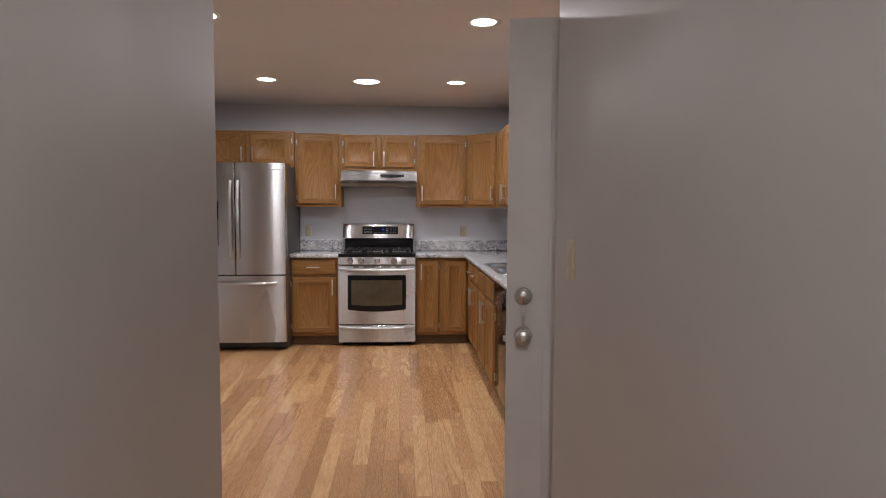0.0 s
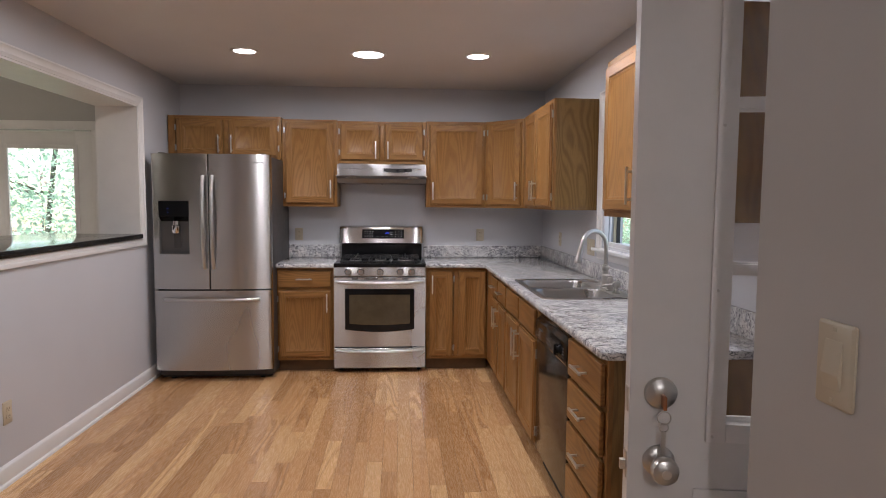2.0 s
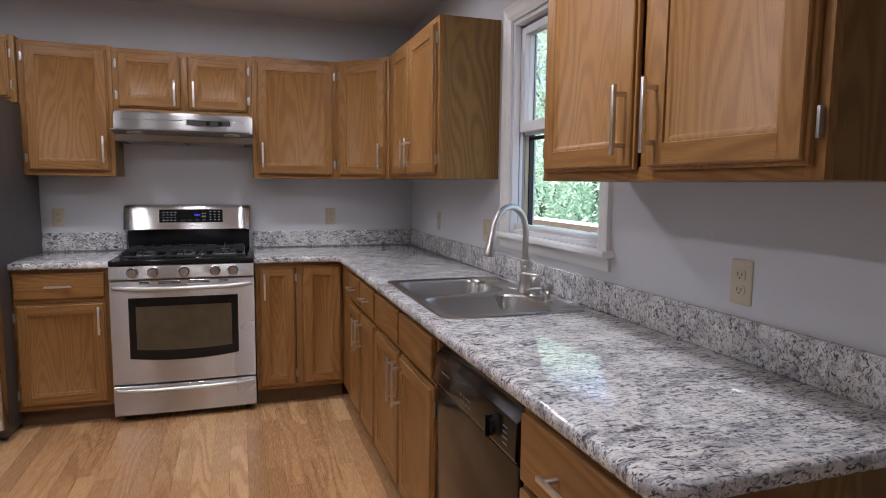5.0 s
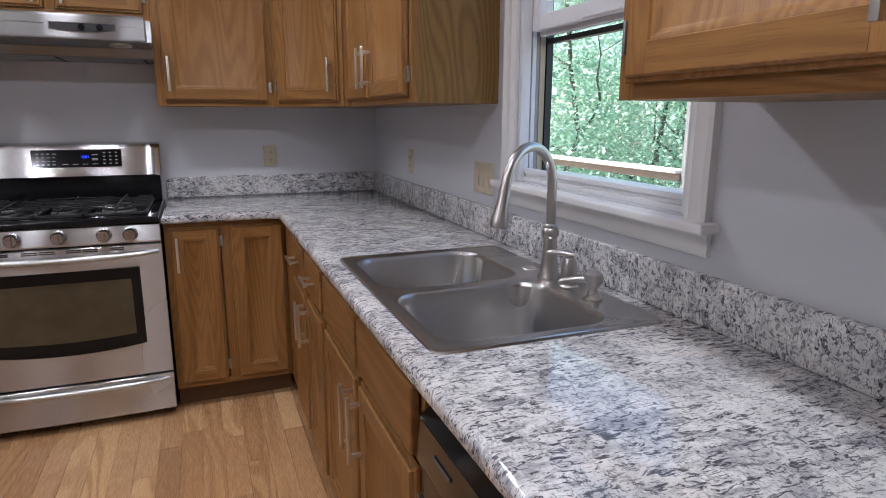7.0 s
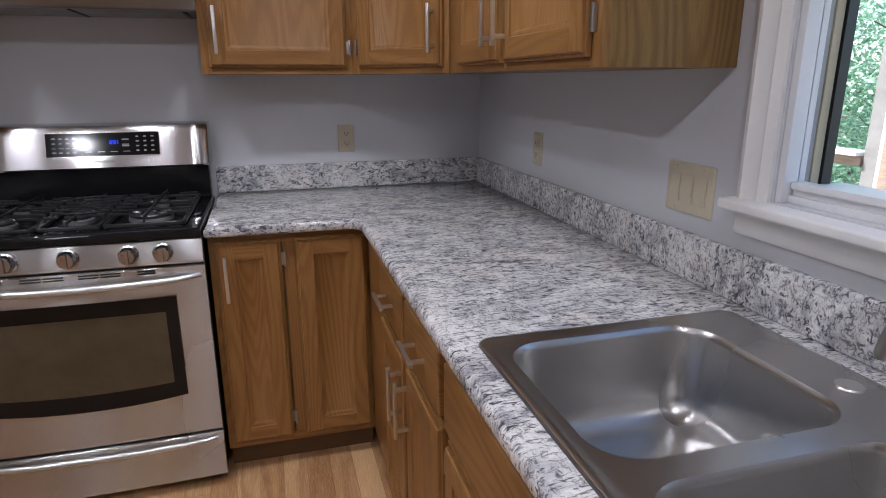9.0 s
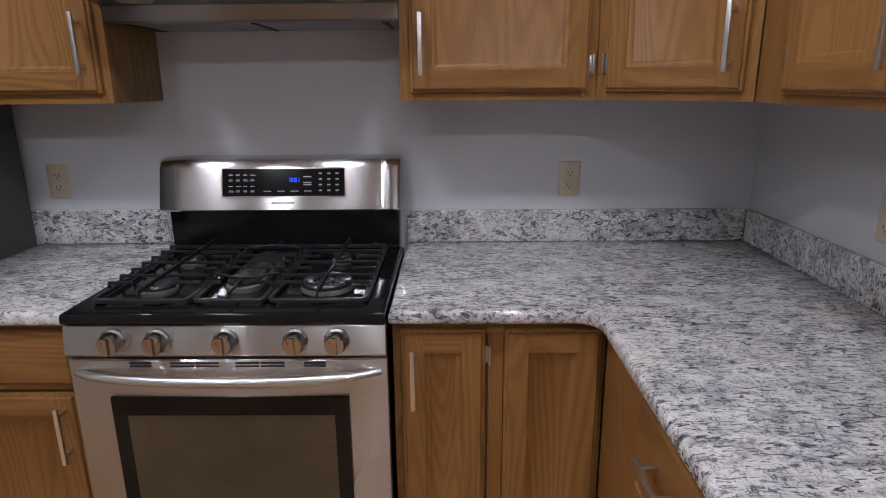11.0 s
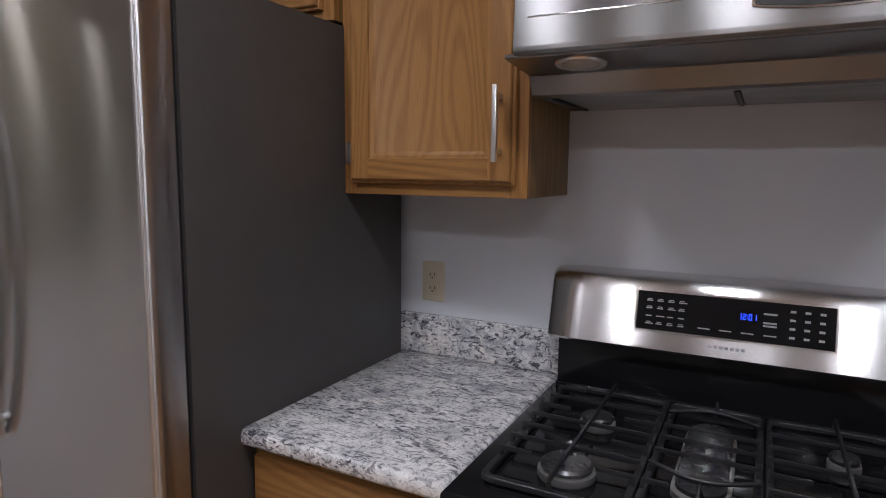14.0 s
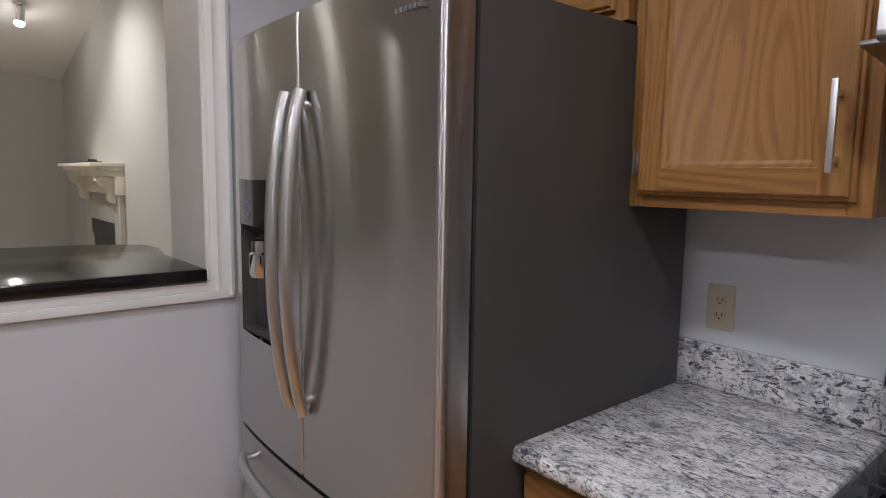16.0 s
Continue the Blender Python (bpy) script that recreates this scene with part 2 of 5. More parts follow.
LINER = plain("grey_liner", (0.30, 0.31, 0.32), 0.5)
TAN_TRACK = plain("sash_track", (0.45, 0.40, 0.28), 0.6)
BRASS_KEY = plain("copper_key", (0.45, 0.20, 0.10), 0.35, 0.8)
CARPET = paint("carpet", (0.33, 0.29, 0.24), 0.95, 0.8, 0.2)
DECK_WOOD = wood("deck_wood", (0.42, 0.32, 0.26), (0.31, 0.23, 0.18), "y", 0.7)
DECK_GREY = plain("weathered_shaded_board", (0.30, 0.29, 0.29), 0.8, 0, 0.25)
EXT_WHITE = plain("outdoor_white", (0.8, 0.8, 0.8), 0.6)
BARK = plain("bark", (0.24, 0.22, 0.18), 0.9, 0, 0.5)
SOIL = plain("woodland_floor", (0.10, 0.10, 0.05), 0.95, 0, 0.5)


def leaf_material():
    k = Mat("leaf", 0.5)
    geo = k.t.nodes.new("ShaderNodeNewGeometry")
    # tones paler than real foliage: the outdoor glare is put into the leaf colour
    k.color(k.ramp(geo.outputs["Random Per Island"], (0.0, (0.045, 0.13, 0.075)), (0.35, (0.29, 0.48, 0.36)), (1.0, (0.70, 0.82, 0.74))))
    k.b.inputs["Subsurface Weight"].default_value = 0.0
    tr = k.t.nodes.new("ShaderNodeBsdfTranslucent")
    tr.inputs[0].default_value = (0.60, 0.78, 0.63, 1)
    mixer = k.t.nodes.new("ShaderNodeMixShader")
    mixer.inputs[0].default_value = 0.55
    k.link(k.b.outputs[0], mixer.inputs[1])
    k.link(tr.outputs[0], mixer.inputs[2])
    k.link(mixer.outputs[0], k.t.nodes["Material Output"].inputs[0])
    return k.m


LEAF = leaf_material()

# ---- mesh helpers ----


def box(bm, x0, x1, y0, y1, z0, z1):
    v = [bm.verts.new(p) for p in ((x0, y0, z0), (x1, y0, z0), (x1, y1, z0), (x0, y1, z0), (x0, y0, z1), (x1, y0, z1), (x1, y1, z1), (x0, y1, z1))]
    for q in ((3, 2, 1, 0), (4, 5, 6, 7), (0, 1, 5, 4), (1, 2, 6, 5), (2, 3, 7, 6), (3, 0, 4, 7)):
        bm.faces.new([v[i] for i in q])
    return bm


def boxes(*rows):
    bm = bmesh.new()
    for r in rows:
        box(bm, *r)
    return bm


def loft(bm, rings, cap0=True, cap1=True, closed=True):
    """Skin rings of points, all of one length, one after another."""
    rr = [[bm.verts.new(p) for p in ring] for ring in rings]
    n = len(rr[0])
    for a, b in zip(rr, rr[1:]):
        for i in range(n if closed else n - 1):
            j = (i + 1) % n
            bm.faces.new((a[i], a[j], b[j], b[i]))
    if cap0:
        bm.faces.new(rr[0][::-1])
    if cap1:
        bm.faces.new(rr[-1])
    return rr


def tube(bm, pts, radius, seg=12, flat=1.0):
    """A round bar along points; radius is one number or one per point."""
    pts = [Vector(p) for p in pts]
    radii = radius if isinstance(radius, (list, tuple)) else [radius] * len(pts)
    side = None
    rings = []
    for i, p in enumerate(pts):
        d = (pts[min(i + 1, len(pts) - 1)] - pts[max(i - 1, 0)]).normalized()
        if side is None:
            side = d.orthogonal().normalized()
        side = (side - d * side.dot(d)).normalized()
        up = d.cross(side)
        rings.append([p + (side * math.cos(a) + up * math.sin(a) * flat) * radii[i] for a in (2 * math.pi * k / seg for k in range(seg))])
    loft(bm, rings)
    return bm


def turned(bm, x, y, profile, seg=24, axis="z", z0=0.0):
    """A lathe shape from (radius, height) pairs, about an axis through x, y."""
    rings = []
    for r, h in profile:
        ring = []
        for k in range(seg):
            a = 2 * math.pi * k / seg
            c, s = r * math.cos(a), r * math.sin(a)
            ring.append((x + c, y + s, z0 + h) if axis == "z" else (x + c, y - h, z0 + s))
        rings.append(ring)
    loft(bm, rings)
    return bm


def prism_x(bm, x0, x1, yz):
    loft(bm, [[(x0, y, z) for y, z in yz], [(x1, y, z) for y, z in yz]])
    return bm


def round_rect(x0, x1, y0, y1, r, n=6):
    pts = []
    for cx, cy, a0 in ((x1 - r, y1 - r, 0), (x0 + r, y1 - r, 90), (x0 + r, y0 + r, 180), (x1 - r, y0 + r, 270)):
        for k in range(n + 1):
            a = radians(a0 + 90 * k / n)
            pts.append((cx + r * math.cos(a), cy + r * math.sin(a)))
    return pts


def inset(poly, d):
    """A counter-clockwise outline moved inwards by d."""
    out = []
    n = len(poly)
    for i in range(n):
        p, q, r = Vector(poly[i - 1]), Vector(poly[i]), Vector(poly[(i + 1) % n])
        a, b = (q - p).normalized(), (r - q).normalized()
        na, nb = Vector((-a.y, a.x)), Vector((-b.y, b.x))
        m = na + nb
        out.append(tuple(q + m * (d / max(0.3, m.dot(na)))))
    return out


def slab(bm, outline, z0, z1, r, holes=()):
    """A worktop from its outline, with rolled edges and holes through it."""
    prof = [(r, z1), (r * 0.5, z1 - r * 0.14), (r * 0.14, z1 - r * 0.5), (0, z1 - r), (0, z0 + r * 0.6), (r * 0.2, z0 + r * 0.2), (r * 0.6, z0)]
    rings = []
    for d, z in prof:
        rings.append([bm.verts.new((x, y, z)) for x, y in (inset(outline, d) if d else outline)])
    n = len(outline)
    for a, b in zip(rings, rings[1:]):
        for i in range(n):
            j = (i + 1) % n
            bm.faces.new((a[j], a[i], b[i], b[j]))
    for ring, z, up in ((rings[0], z1, True), (rings[-1], z0, False)):
        edges = [bm.edges.get((ring[i], ring[(i + 1) % n])) for i in range(n)]
        for h in holes:
            hv = [bm.verts.new((x, y, z)) for x, y in h]
            edges += [bm.edges.new((hv[i], hv[(i + 1) % len(hv)])) for i in range(len(hv))]
        bmesh.ops.triangle_fill(bm, use_beauty=True, use_dissolve=False, edges=edges)
    bmesh.ops.recalc_face_normals(bm, faces=bm.faces)
    return bm


def mesh_of(name, bm, material, bevel=0.0, seg=2, smooth=True):
    if bevel:
        bmesh.ops.bevel(bm, geom=list(bm.edges), offset=bevel, segments=seg, profile=0.6, affect="EDGES", clamp_overlap=True)
    me = bpy.data.meshes.new(name)
    bm.to_mesh(me)
    bm.free()
    me.materials.append(material)
    if smooth:
        me.polygons.foreach_set("use_smooth", [True] * len(me.polygons))
        me.set_sharp_from_angle(angle=radians(38))
    return me


def part(name, bm, material, parent, label="", bevel=0.0, seg=2, smooth=True):
    """One mesh as a part of a thing."""
    ob = new(name, mesh_of(name, bm, material, bevel, seg, smooth))
    ob.parent = parent
    return tagged(ob, label) if label else ob


def thing(name, m, label, category, group="", kind=""):
    ob = new(name)
    ob.empty_display_size = 0.1
    ob.matrix_world = m
    return tagged(ob, label, category, group, kind)


def single(name, bm, material, label, category, kind="", bevel=0.0, m=None, group=""):
    ob = new(name, mesh_of(name, bm, material, bevel))
    if m is not None:
        ob.matrix_world = m
    return tagged(ob, label, category, group, kind)


def structure(name, bm, material, label="", bevel=0.0):
    ob = new(name, mesh_of(name, bm, material, bevel))
    return tagged(ob, label or name.replace("_", " "), name.split("_")[0], "", "structure")

# ---- the rooms ----
EAST, WEST, NORTH = 1.30, -2.03, 6.63
WIN = (4.138, 4.908, 1.134, 2.10)
DOORWAY = (1.965, 2.835, 0.0, 2.05)
PASS = (3.55, 5.722, 1.135, 2.142)


def wall_x(x0, x1, y0, y1, z0, z1, openings, bm=None):
    """A wall that runs along y, with openings (y0, y1, z0, z1)."""
    bm = bm or bmesh.new()
    cur = y0
    for a, b, c, d in openings:
        box(bm, x0, x1, cur, a, z0, z1)
        if c > z0:
            box(bm, x0, x1, a, b, z0, c)
        box(bm, x0, x1, a, b, d, z1)
        cur = b
    box(bm, x0, x1, cur, y1, z0, z1)
    return bm


structure("wall_north", boxes((WEST - 0.3, EAST + 0.16, NORTH, NORTH + 0.14, 0, CEIL)), WALL, "pale blue-grey painted kitchen wall behind the range")
# the outer skin stands back from the window's frame
OUTER = (WIN[0] - 0.06, WIN[1] + 0.06, WIN[2] - 0.001, WIN[3] + 0.04)
east = wall_x(EAST, EAST + 0.118, 1.72, NORTH, 0, CEIL, [DOORWAY, WIN])
wall_x(EAST + 0.118, EAST + 0.16, 1.72, NORTH, 0, CEIL, [DOORWAY, OUTER], east)
structure("wall_east", east, WALL, "pale blue-grey painted wall with sink window and doorway")
structure("wall_west", wall_x(WEST - 0.30, WEST, 1.33, NORTH, 0, CEIL, [PASS]), WALL, "pale blue-grey painted wall with a wide pass-through opening")
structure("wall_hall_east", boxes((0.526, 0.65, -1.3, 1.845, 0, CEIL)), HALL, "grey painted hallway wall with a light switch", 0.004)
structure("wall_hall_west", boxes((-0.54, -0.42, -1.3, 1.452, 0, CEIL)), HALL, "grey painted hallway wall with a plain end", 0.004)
structure("wall_south_east", boxes((0.65, EAST, 1.72, 1.845, 0, CEIL)), WALL, "painted kitchen wall beside the back door")
structure("wall_south_west", boxes((WEST, -0.54, 1.33, 1.452, 0, CEIL)), WALL, "painted kitchen wall beside the hallway")
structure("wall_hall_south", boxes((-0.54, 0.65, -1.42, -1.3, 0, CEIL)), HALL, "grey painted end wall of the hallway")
structure("ceiling", boxes((WEST - 0.3, EAST + 0.16, 1.33, NORTH + 0.14, CEIL, CEIL + 0.12), (-0.54, 0.65, -1.42, 1.33, CEIL, CEIL + 0.12)), CEILING, "white painted flat ceiling")
floor = structure("floor", boxes((WEST - 0.3, EAST + 0.16, 1.33, NORTH + 0.14, -0.12, -0.0125), (-0.54, 0.65, -1.42, 1.33, -0.12, -0.0125)), OAK_DARK, "natural ash strip floor of varied boards")


def baseboard(name, x0, x1, y0, y1, faces_x):
    bm = bmesh.new()
    d = 0.014
    if faces_x:
        s = 1 if faces_x > 0 else -1
        x = x0
        prof = [(x, 0.0), (x + s * 0.026, 0.0), (x + s * 0.024, 0.012), (x + s * d, 0.02), (x + s * d, 0.085), (x + s * 0.008, 0.098), (x, 0.105)]
        loft(bm, [[(a, y0, b) for a, b in prof], [(a, y1, b) for a, b in prof]])
    else:
        prof = [(y0, 0.0), (y0 + 0.024, 0.0), (y0 + 0.022, 0.012), (y0 + d, 0.02), (y0 + d, 0.085), (y0 + 0.008, 0.098), (y0, 0.105)]
        loft(bm, [[(x0, a, b) for a, b in prof], [(x1, a, b) for a, b in prof]])
    bmesh.ops.recalc_face_normals(bm, faces=bm.faces)
    return structure(name, bm, TRIM, "white painted baseboard with a shoe moulding")


baseboard("baseboard_west", WEST, 0, 1.46, NORTH, 1)
baseboard("baseboard_south", -2.0, -0.54, 1.452, 0, 0)
baseboard("baseboard_hall_west", -0.42, 0, -1.3, 1.452, 1)
baseboard("baseboard_hall_east", 0.526, 0, -1.3, 1.845, -1)
baseboard("baseboard_east", EAST, 0, 1.85, 1.9, -1)


def casing_strip(bm, axis, a, b, c0, c1, wall, s, edge_in):
    """A moulded casing board on a wall of constant x: along y or z from a to b, from c0 (outer) to c1 (inner)."""
    w = c1 - c0
    prof = [(0.0, 0.0), (0.0, 0.018), (0.16, 0.021), (0.24, 0.016), (0.60, 0.013), (0.72, 0.016), (0.86, 0.011), (1.0, 0.008), (1.0, 0.0)]
    r0, r1 = [], []
    for t, h in prof:
        c = c0 + w * t
        x = wall + s * h
        mit = w * t if edge_in else 0
        if axis == "z":
            r0.append((x, c, a))
            r1.append((x, c, b - abs(mit)))
        else:
            r0.append((x, a + abs(mit), c))
            r1.append((x, b - abs(mit), c))
    loft(bm, [r0, r1])


def casing(name, wall, s, y0, y1, z0, z1, w, sill, label):
    """Casing round an opening in a wall of constant x; y0..z1 are the outer edges."""
    th = thing(name, pose(0, 0, 0), label, "casing", "", "structure")
    for nm, row in (("side_casing", ("z", z0, z1, y0, y0 + w)), ("side_casing", ("z", z0, z1, y1, y1 - w)), ("head_casing", ("y", y0, y1, z1, z1 - w))):
        bm = bmesh.new()
        casing_strip(bm, *row, wall, s, True)
        bmesh.ops.recalc_face_normals(bm, faces=bm.faces)
        part(nm, bm, TRIM, th)
    return th


# pass-through: jamb lining, casing and black ledge
pt = casing("trim_pass", WEST, 1, PASS[0] - 0.065, PASS[1] + 0.065, 1.09, PASS[3] + 0.065, 0.065, False, "white moulded casing round the pass-through")
part("lower_casing", boxes((WEST, WEST + 0.016, PASS[0] - 0.065, PASS[1] + 0.065, 1.082, 1.106), (WEST, WEST + 0.011, PASS[0] - 0.06, PASS[1] + 0.06, 1.106, 1.134)), TRIM, pt, "", 0.003)
part("lining", boxes((WEST - 0.302, WEST + 0.002, PASS[1] - 0.012, PASS[1] + 0.002, 1.137, PASS[3]), (WEST - 0.302, WEST + 0.002, PASS[0], PASS[1], PASS[3] - 0.012, PASS[3] + 0.002), (WEST - 0.302, WEST + 0.002, PASS[0] - 0.002, PASS[0] + 0.012, 1.137, PASS[3])), TRIM, pt)
bm = bmesh.new()
slab(bm, [(-2.86, PASS[0] - 0.1), (-2.345, PASS[0] - 0.1), (-2.345, PASS[0] + 0.015), (WEST + 0.022, PASS[0] + 0.015), (WEST + 0.022, PASS[1] - 0.016), (-2.40, PASS[1] - 0.016), (-2.60, PASS[1] + 0.02), (-2.72, PASS[1] + 0.008), (-2.82, PASS[1] - 0.16), (-2.86, PASS[1] - 0.5)], 1.137, 1.173, 0.006)
single("bar_ledge", bm, LEDGE, "polished black stone ledge lying in the pass-through", "ledge")

# ---- sink window ----
wy0, wy1, wz0, wz1 = WIN
win = casing("window_1", EAST, -1, wy0 - 0.075, wy1 + 0.075, wz0 - 0.005, wz1 + 0.07, 0.07, True, "white double-hung window above the sink, lower sash raised")
part("window_stool", boxes((EAST - 0.05, EAST + 0.045, wy0 - 0.10, wy1 + 0.092, wz0 - 0.026, wz0 - 0.004)), TRIM, win, "", 0.006, 3)
bm = bmesh.new()
prof = [(0, 1.056), (-0.008, 1.056), (-0.012, 1.066), (-0.010, 1.075), (-0.014, 1.10), (-0.022, 1.108), (-0.022, 1.113), (0, 1.113)]
loft(bm, [[(EAST + a, wy0 - 0.08, b) for a, b in prof], [(EAST + a, wy1 + 0.08, b) for a, b in prof]])
bmesh.ops.recalc_face_normals(bm, faces=bm.faces)
part("apron", bm, TRIM, win)
part("window_frame", boxes((EAST + 0.004, EAST + 0.036, wy0, wy0 + 0.016, wz0, wz1), (EAST + 0.004, EAST + 0.036, wy1 - 0.016, wy1, wz0, wz1), (EAST + 0.004, EAST + 0.158, wy0 + 0.016, wy1 - 0.016, wz1 - 0.02, wz1), (EAST + 0.046, EAST + 0.158, wy0 + 0.004, wy1 - 0.004, wz0, wz0 + 0.03)), VINYL, win, "", 0.002)
part("sill_rail", boxes((EAST + 0.018, EAST + 0.046, wy0 + 0.017, wy1 - 0.017, wz0, wz0 + 0.014), (EAST + 0.026, EAST + 0.046, wy0 + 0.017, wy1 - 0.017, wz0 + 0.0142, wz0 + 0.026), (EAST + 0.020, EAST + 0.05, wy0 + 0.017, wy1 - 0.017, wz0 + 0.0262, wz0 + 0.04)), VINYL, win, "white sill rail with a groove", 0.002)
for nm, xa, xb, out, mat, lab in (("sash_liner", 0.037, 0.043, 0.004, LINER, "grey jamb liner"), ("sash_liner", 0.044, 0.058, 0.010, VINYL, ""), ("sash_liner", 0.059, 0.072, 0.006, LINER, "grey jamb liner"), ("sash_track", 0.073, 0.092, 0.009, TAN_TRACK, "tan sash track")):
    for ya, yb in ((wy0 + 0.0005, wy0 + out), (wy1 - out, wy1 - 0.0005)):
        part(nm, boxes((EAST + xa, EAST + xb, ya, yb, wz0 + 0.031, wz1 - 0.021)), mat, win, lab, 0.001)


def sash(name, x, z0, z1, rail, top):
    a, b = wy0 + 0.013, wy1 - 0.013
    s = part(name, boxes((x, x + 0.026, a, a + 0.042, z0, z1), (x, x + 0.026, b - 0.042, b, z0, z1), (x, x + 0.026, a + 0.042, b - 0.042, z0, z0 + rail), (x, x + 0.026, a + 0.042, b - 0.042, z1 - top, z1)), VINYL, win, "", 0.004)
    g = part("pane", boxes((x + 0.013, x + 0.017, a + 0.037, b - 0.037, z0 + rail - 0.005, z1 - top + 0.005)), CLEAR, s, "clear glass pane", smooth=False)
    g.visible_shadow = False
    return s


low = sash("lower_sash", EAST + 0.0365, 1.598, 2.068, 0.045, 0.034)
tagged(low, "white lower sash pushed up, window open")
part("sash_lift", boxes((EAST + 0.026, EAST + 0.037, wy0 + 0.30, wy1 - 0.30, 1.600, 1.608)), VINYL, low, "", 0.002)
sash("upper_sash", EAST + 0.0645, 1.585, wz1 - 0.0205, 0.034, 0.045)
part("storm_frame", boxes((EAST + 0.094, EAST + 0.116, wy0 + 0.001, wy0 + 0.014, wz0 + 0.031, wz1 - 0.021), (EAST + 0.094, EAST + 0.116, wy1 - 0.014, wy1 - 0.001, wz0 + 0.031, wz1 - 0.021), (EAST + 0.094, EAST + 0.116, wy0 + 0.014, wy1 - 0.014, 1.565, 1.580)), BLACK_MATT, win, "dark bronze storm frame")
part("window_sill", boxes((EAST + 0.161, EAST + 0.24, wy0 - 0.03, wy1 + 0.03, wz0 - 0.03, wz0 - 0.002)), DECK_WOOD, win, "bare wood outer sill", 0.004)

# ---- back door, standing open ----
dw = thing("door_1", pose(1.283, 1.966, 0, 0, 0, 170.2), "white nine-pane back door standing open, keys in the bolt", "door", "", "structure")
DW, DH, DT = 0.88, 2.03, 0.044
L0, L1, LZ0, LZ1 = 0.165, 0.705, 0.985, 1.950
bm = boxes((0, L0, 0, DT, 0.012, DH), (L1, DW, 0, DT, 0.012, DH), (L0, L1, 0, DT, 0.012, LZ0), (L0, L1, 0, DT, LZ1, DH))
part("door_leaf", bm, DOORPAINT, dw)
for face, s in ((0.0, -1), (DT, 1)):
    bm = bmesh.new()
    y0, y1 = sorted((face, face + s * 0.009))
    f = 0.026
    for q in ((L0 - f, L0 + 0.012, LZ0 - f, LZ1 + f), (L1 - 0.012, L1 + f, LZ0 - f, LZ1 + f), (L0 + 0.012, L1 - 0.012, LZ0 - f, LZ0 + 0.012), (L0 + 0.012, L1 - 0.012, LZ1 - 0.012, LZ1 + f)):
        box(bm, q[0], q[1], y0, y1, q[2], q[3])
    for i in (1, 2):
        xm = L0 + (L1 - L0) * i / 3
        box(bm, xm - 0.011, xm + 0.011, y0, y1, LZ0 + 0.012, LZ1 - 0.012)
        zm = LZ0 + (LZ1 - LZ0) * i / 3
        box(bm, L0 + 0.012, L1 - 0.012, min(y0, y1) + 0.0006, max(y0, y1) - 0.0006, zm - 0.011, zm + 0.011)
    part("glazing_bars", bm, DOORPAINT, dw, "", 0.002)
    bm = bmesh.new()
    for zz in (LZ0 - 0.014, LZ0 + 0.28, LZ0 + 0.60, LZ1 + 0.014):
        for xx in (L0 - 0.014, L1 + 0.014):
            turned(bm, xx, face, [(0.0028, 0.0), (0.0028, 0.0105)] if s < 0 else [(0.0028, 0.0), (0.0028, -0.0105)], 10, "y", zz)
    bmesh.ops.recalc_face_normals(bm, faces=bm.faces)
    part("screw", bm, SATIN, dw, "row of small metal screws")
for r in range(3):
    for c in range(3):
        x0, x1 = L0 + (L1 - L0) * c / 3, L0 + (L1 - L0) * (c + 1) / 3
        z0, z1 = LZ0 + (LZ1 - LZ0) * r / 3, LZ0 + (LZ1 - LZ0) * (r + 1) / 3
        g = part("pane", boxes((x0, x1, DT / 2 - 0.002, DT / 2 + 0.002, z0, z1)), CLEAR, dw, smooth=False)
        g.visible_shadow = False
for x0, x1 in ((0.13, 0.41), (0.47, 0.75)):
    bm = boxes((x0, x1, DT, DT + 0.006, 0.18, 0.86), (x0 + 0.05, x1 - 0.05, DT + 0.006, DT + 0.010, 0.23, 0.81))
    part("lower_panel", bm, DOORPAINT, dw, "", 0.004)
# the side that faces the hallway has local +y towards the camera
HX = DW - 0.060
bm = bmesh.new()
turned(bm, HX, DT, [(0.001, 0), (0.031, 0), (0.033, -0.004), (0.030, -0.012), (0.020, -0.018), (0.012, -0.021), (0.001, -0.021)], 28, "y", 1.055)
bmesh.ops.recalc_face_normals(bm, faces=bm.faces)
bolt = part("deadbolt", bm, SATIN, dw, "satin nickel deadbolt")
bm = bmesh.new()
box(bm, HX - 0.003, HX + 0.003, DT + 0.021, DT + 0.045, 1.032, 1.058)
part("key", bm, BRASS_KEY, bolt, "copper-coloured key in the lock", 0.001)
bm = bmesh.new()
tube(bm, [(HX + 0.013 * math.cos(a), DT + 0.038, 1.015 + 0.013 * math.sin(a)) for a in (2 * math.pi * k / 16 for k in range(17))], 0.0013, 6)
tube(bm, [(HX + 0.009 * math.cos(a), DT + 0.036, 0.995 + 0.009 * math.sin(a)) for a in (2 * math.pi * k / 16 for k in range(17))], 0.0012, 6)
box(bm, HX - 0.0045, HX + 0.0045, DT + 0.034, DT + 0.036, 0.935, 0.988)
part("key_ring", bm, SATIN, bolt, "key ring with a hanging key")
bm = bmesh.new()
turned(bm, HX, DT, [(0.001, 0), (0.031, 0), (0.032, -0.005), (0.026, -0.011), (0.012, -0.014), (0.011, -0.030), (0.018, -0.036), (0.026, -0.045), (0.0275, -0.056), (0.024, -0.065), (0.015, -0.070), (0.001, -0.0705)], 32, "y", 0.915)
bmesh.ops.recalc_face_normals(bm, faces=bm.faces)
kn = part("door_knob", bm, SATIN, dw, "round satin nickel door knob")
bm = bmesh.new()
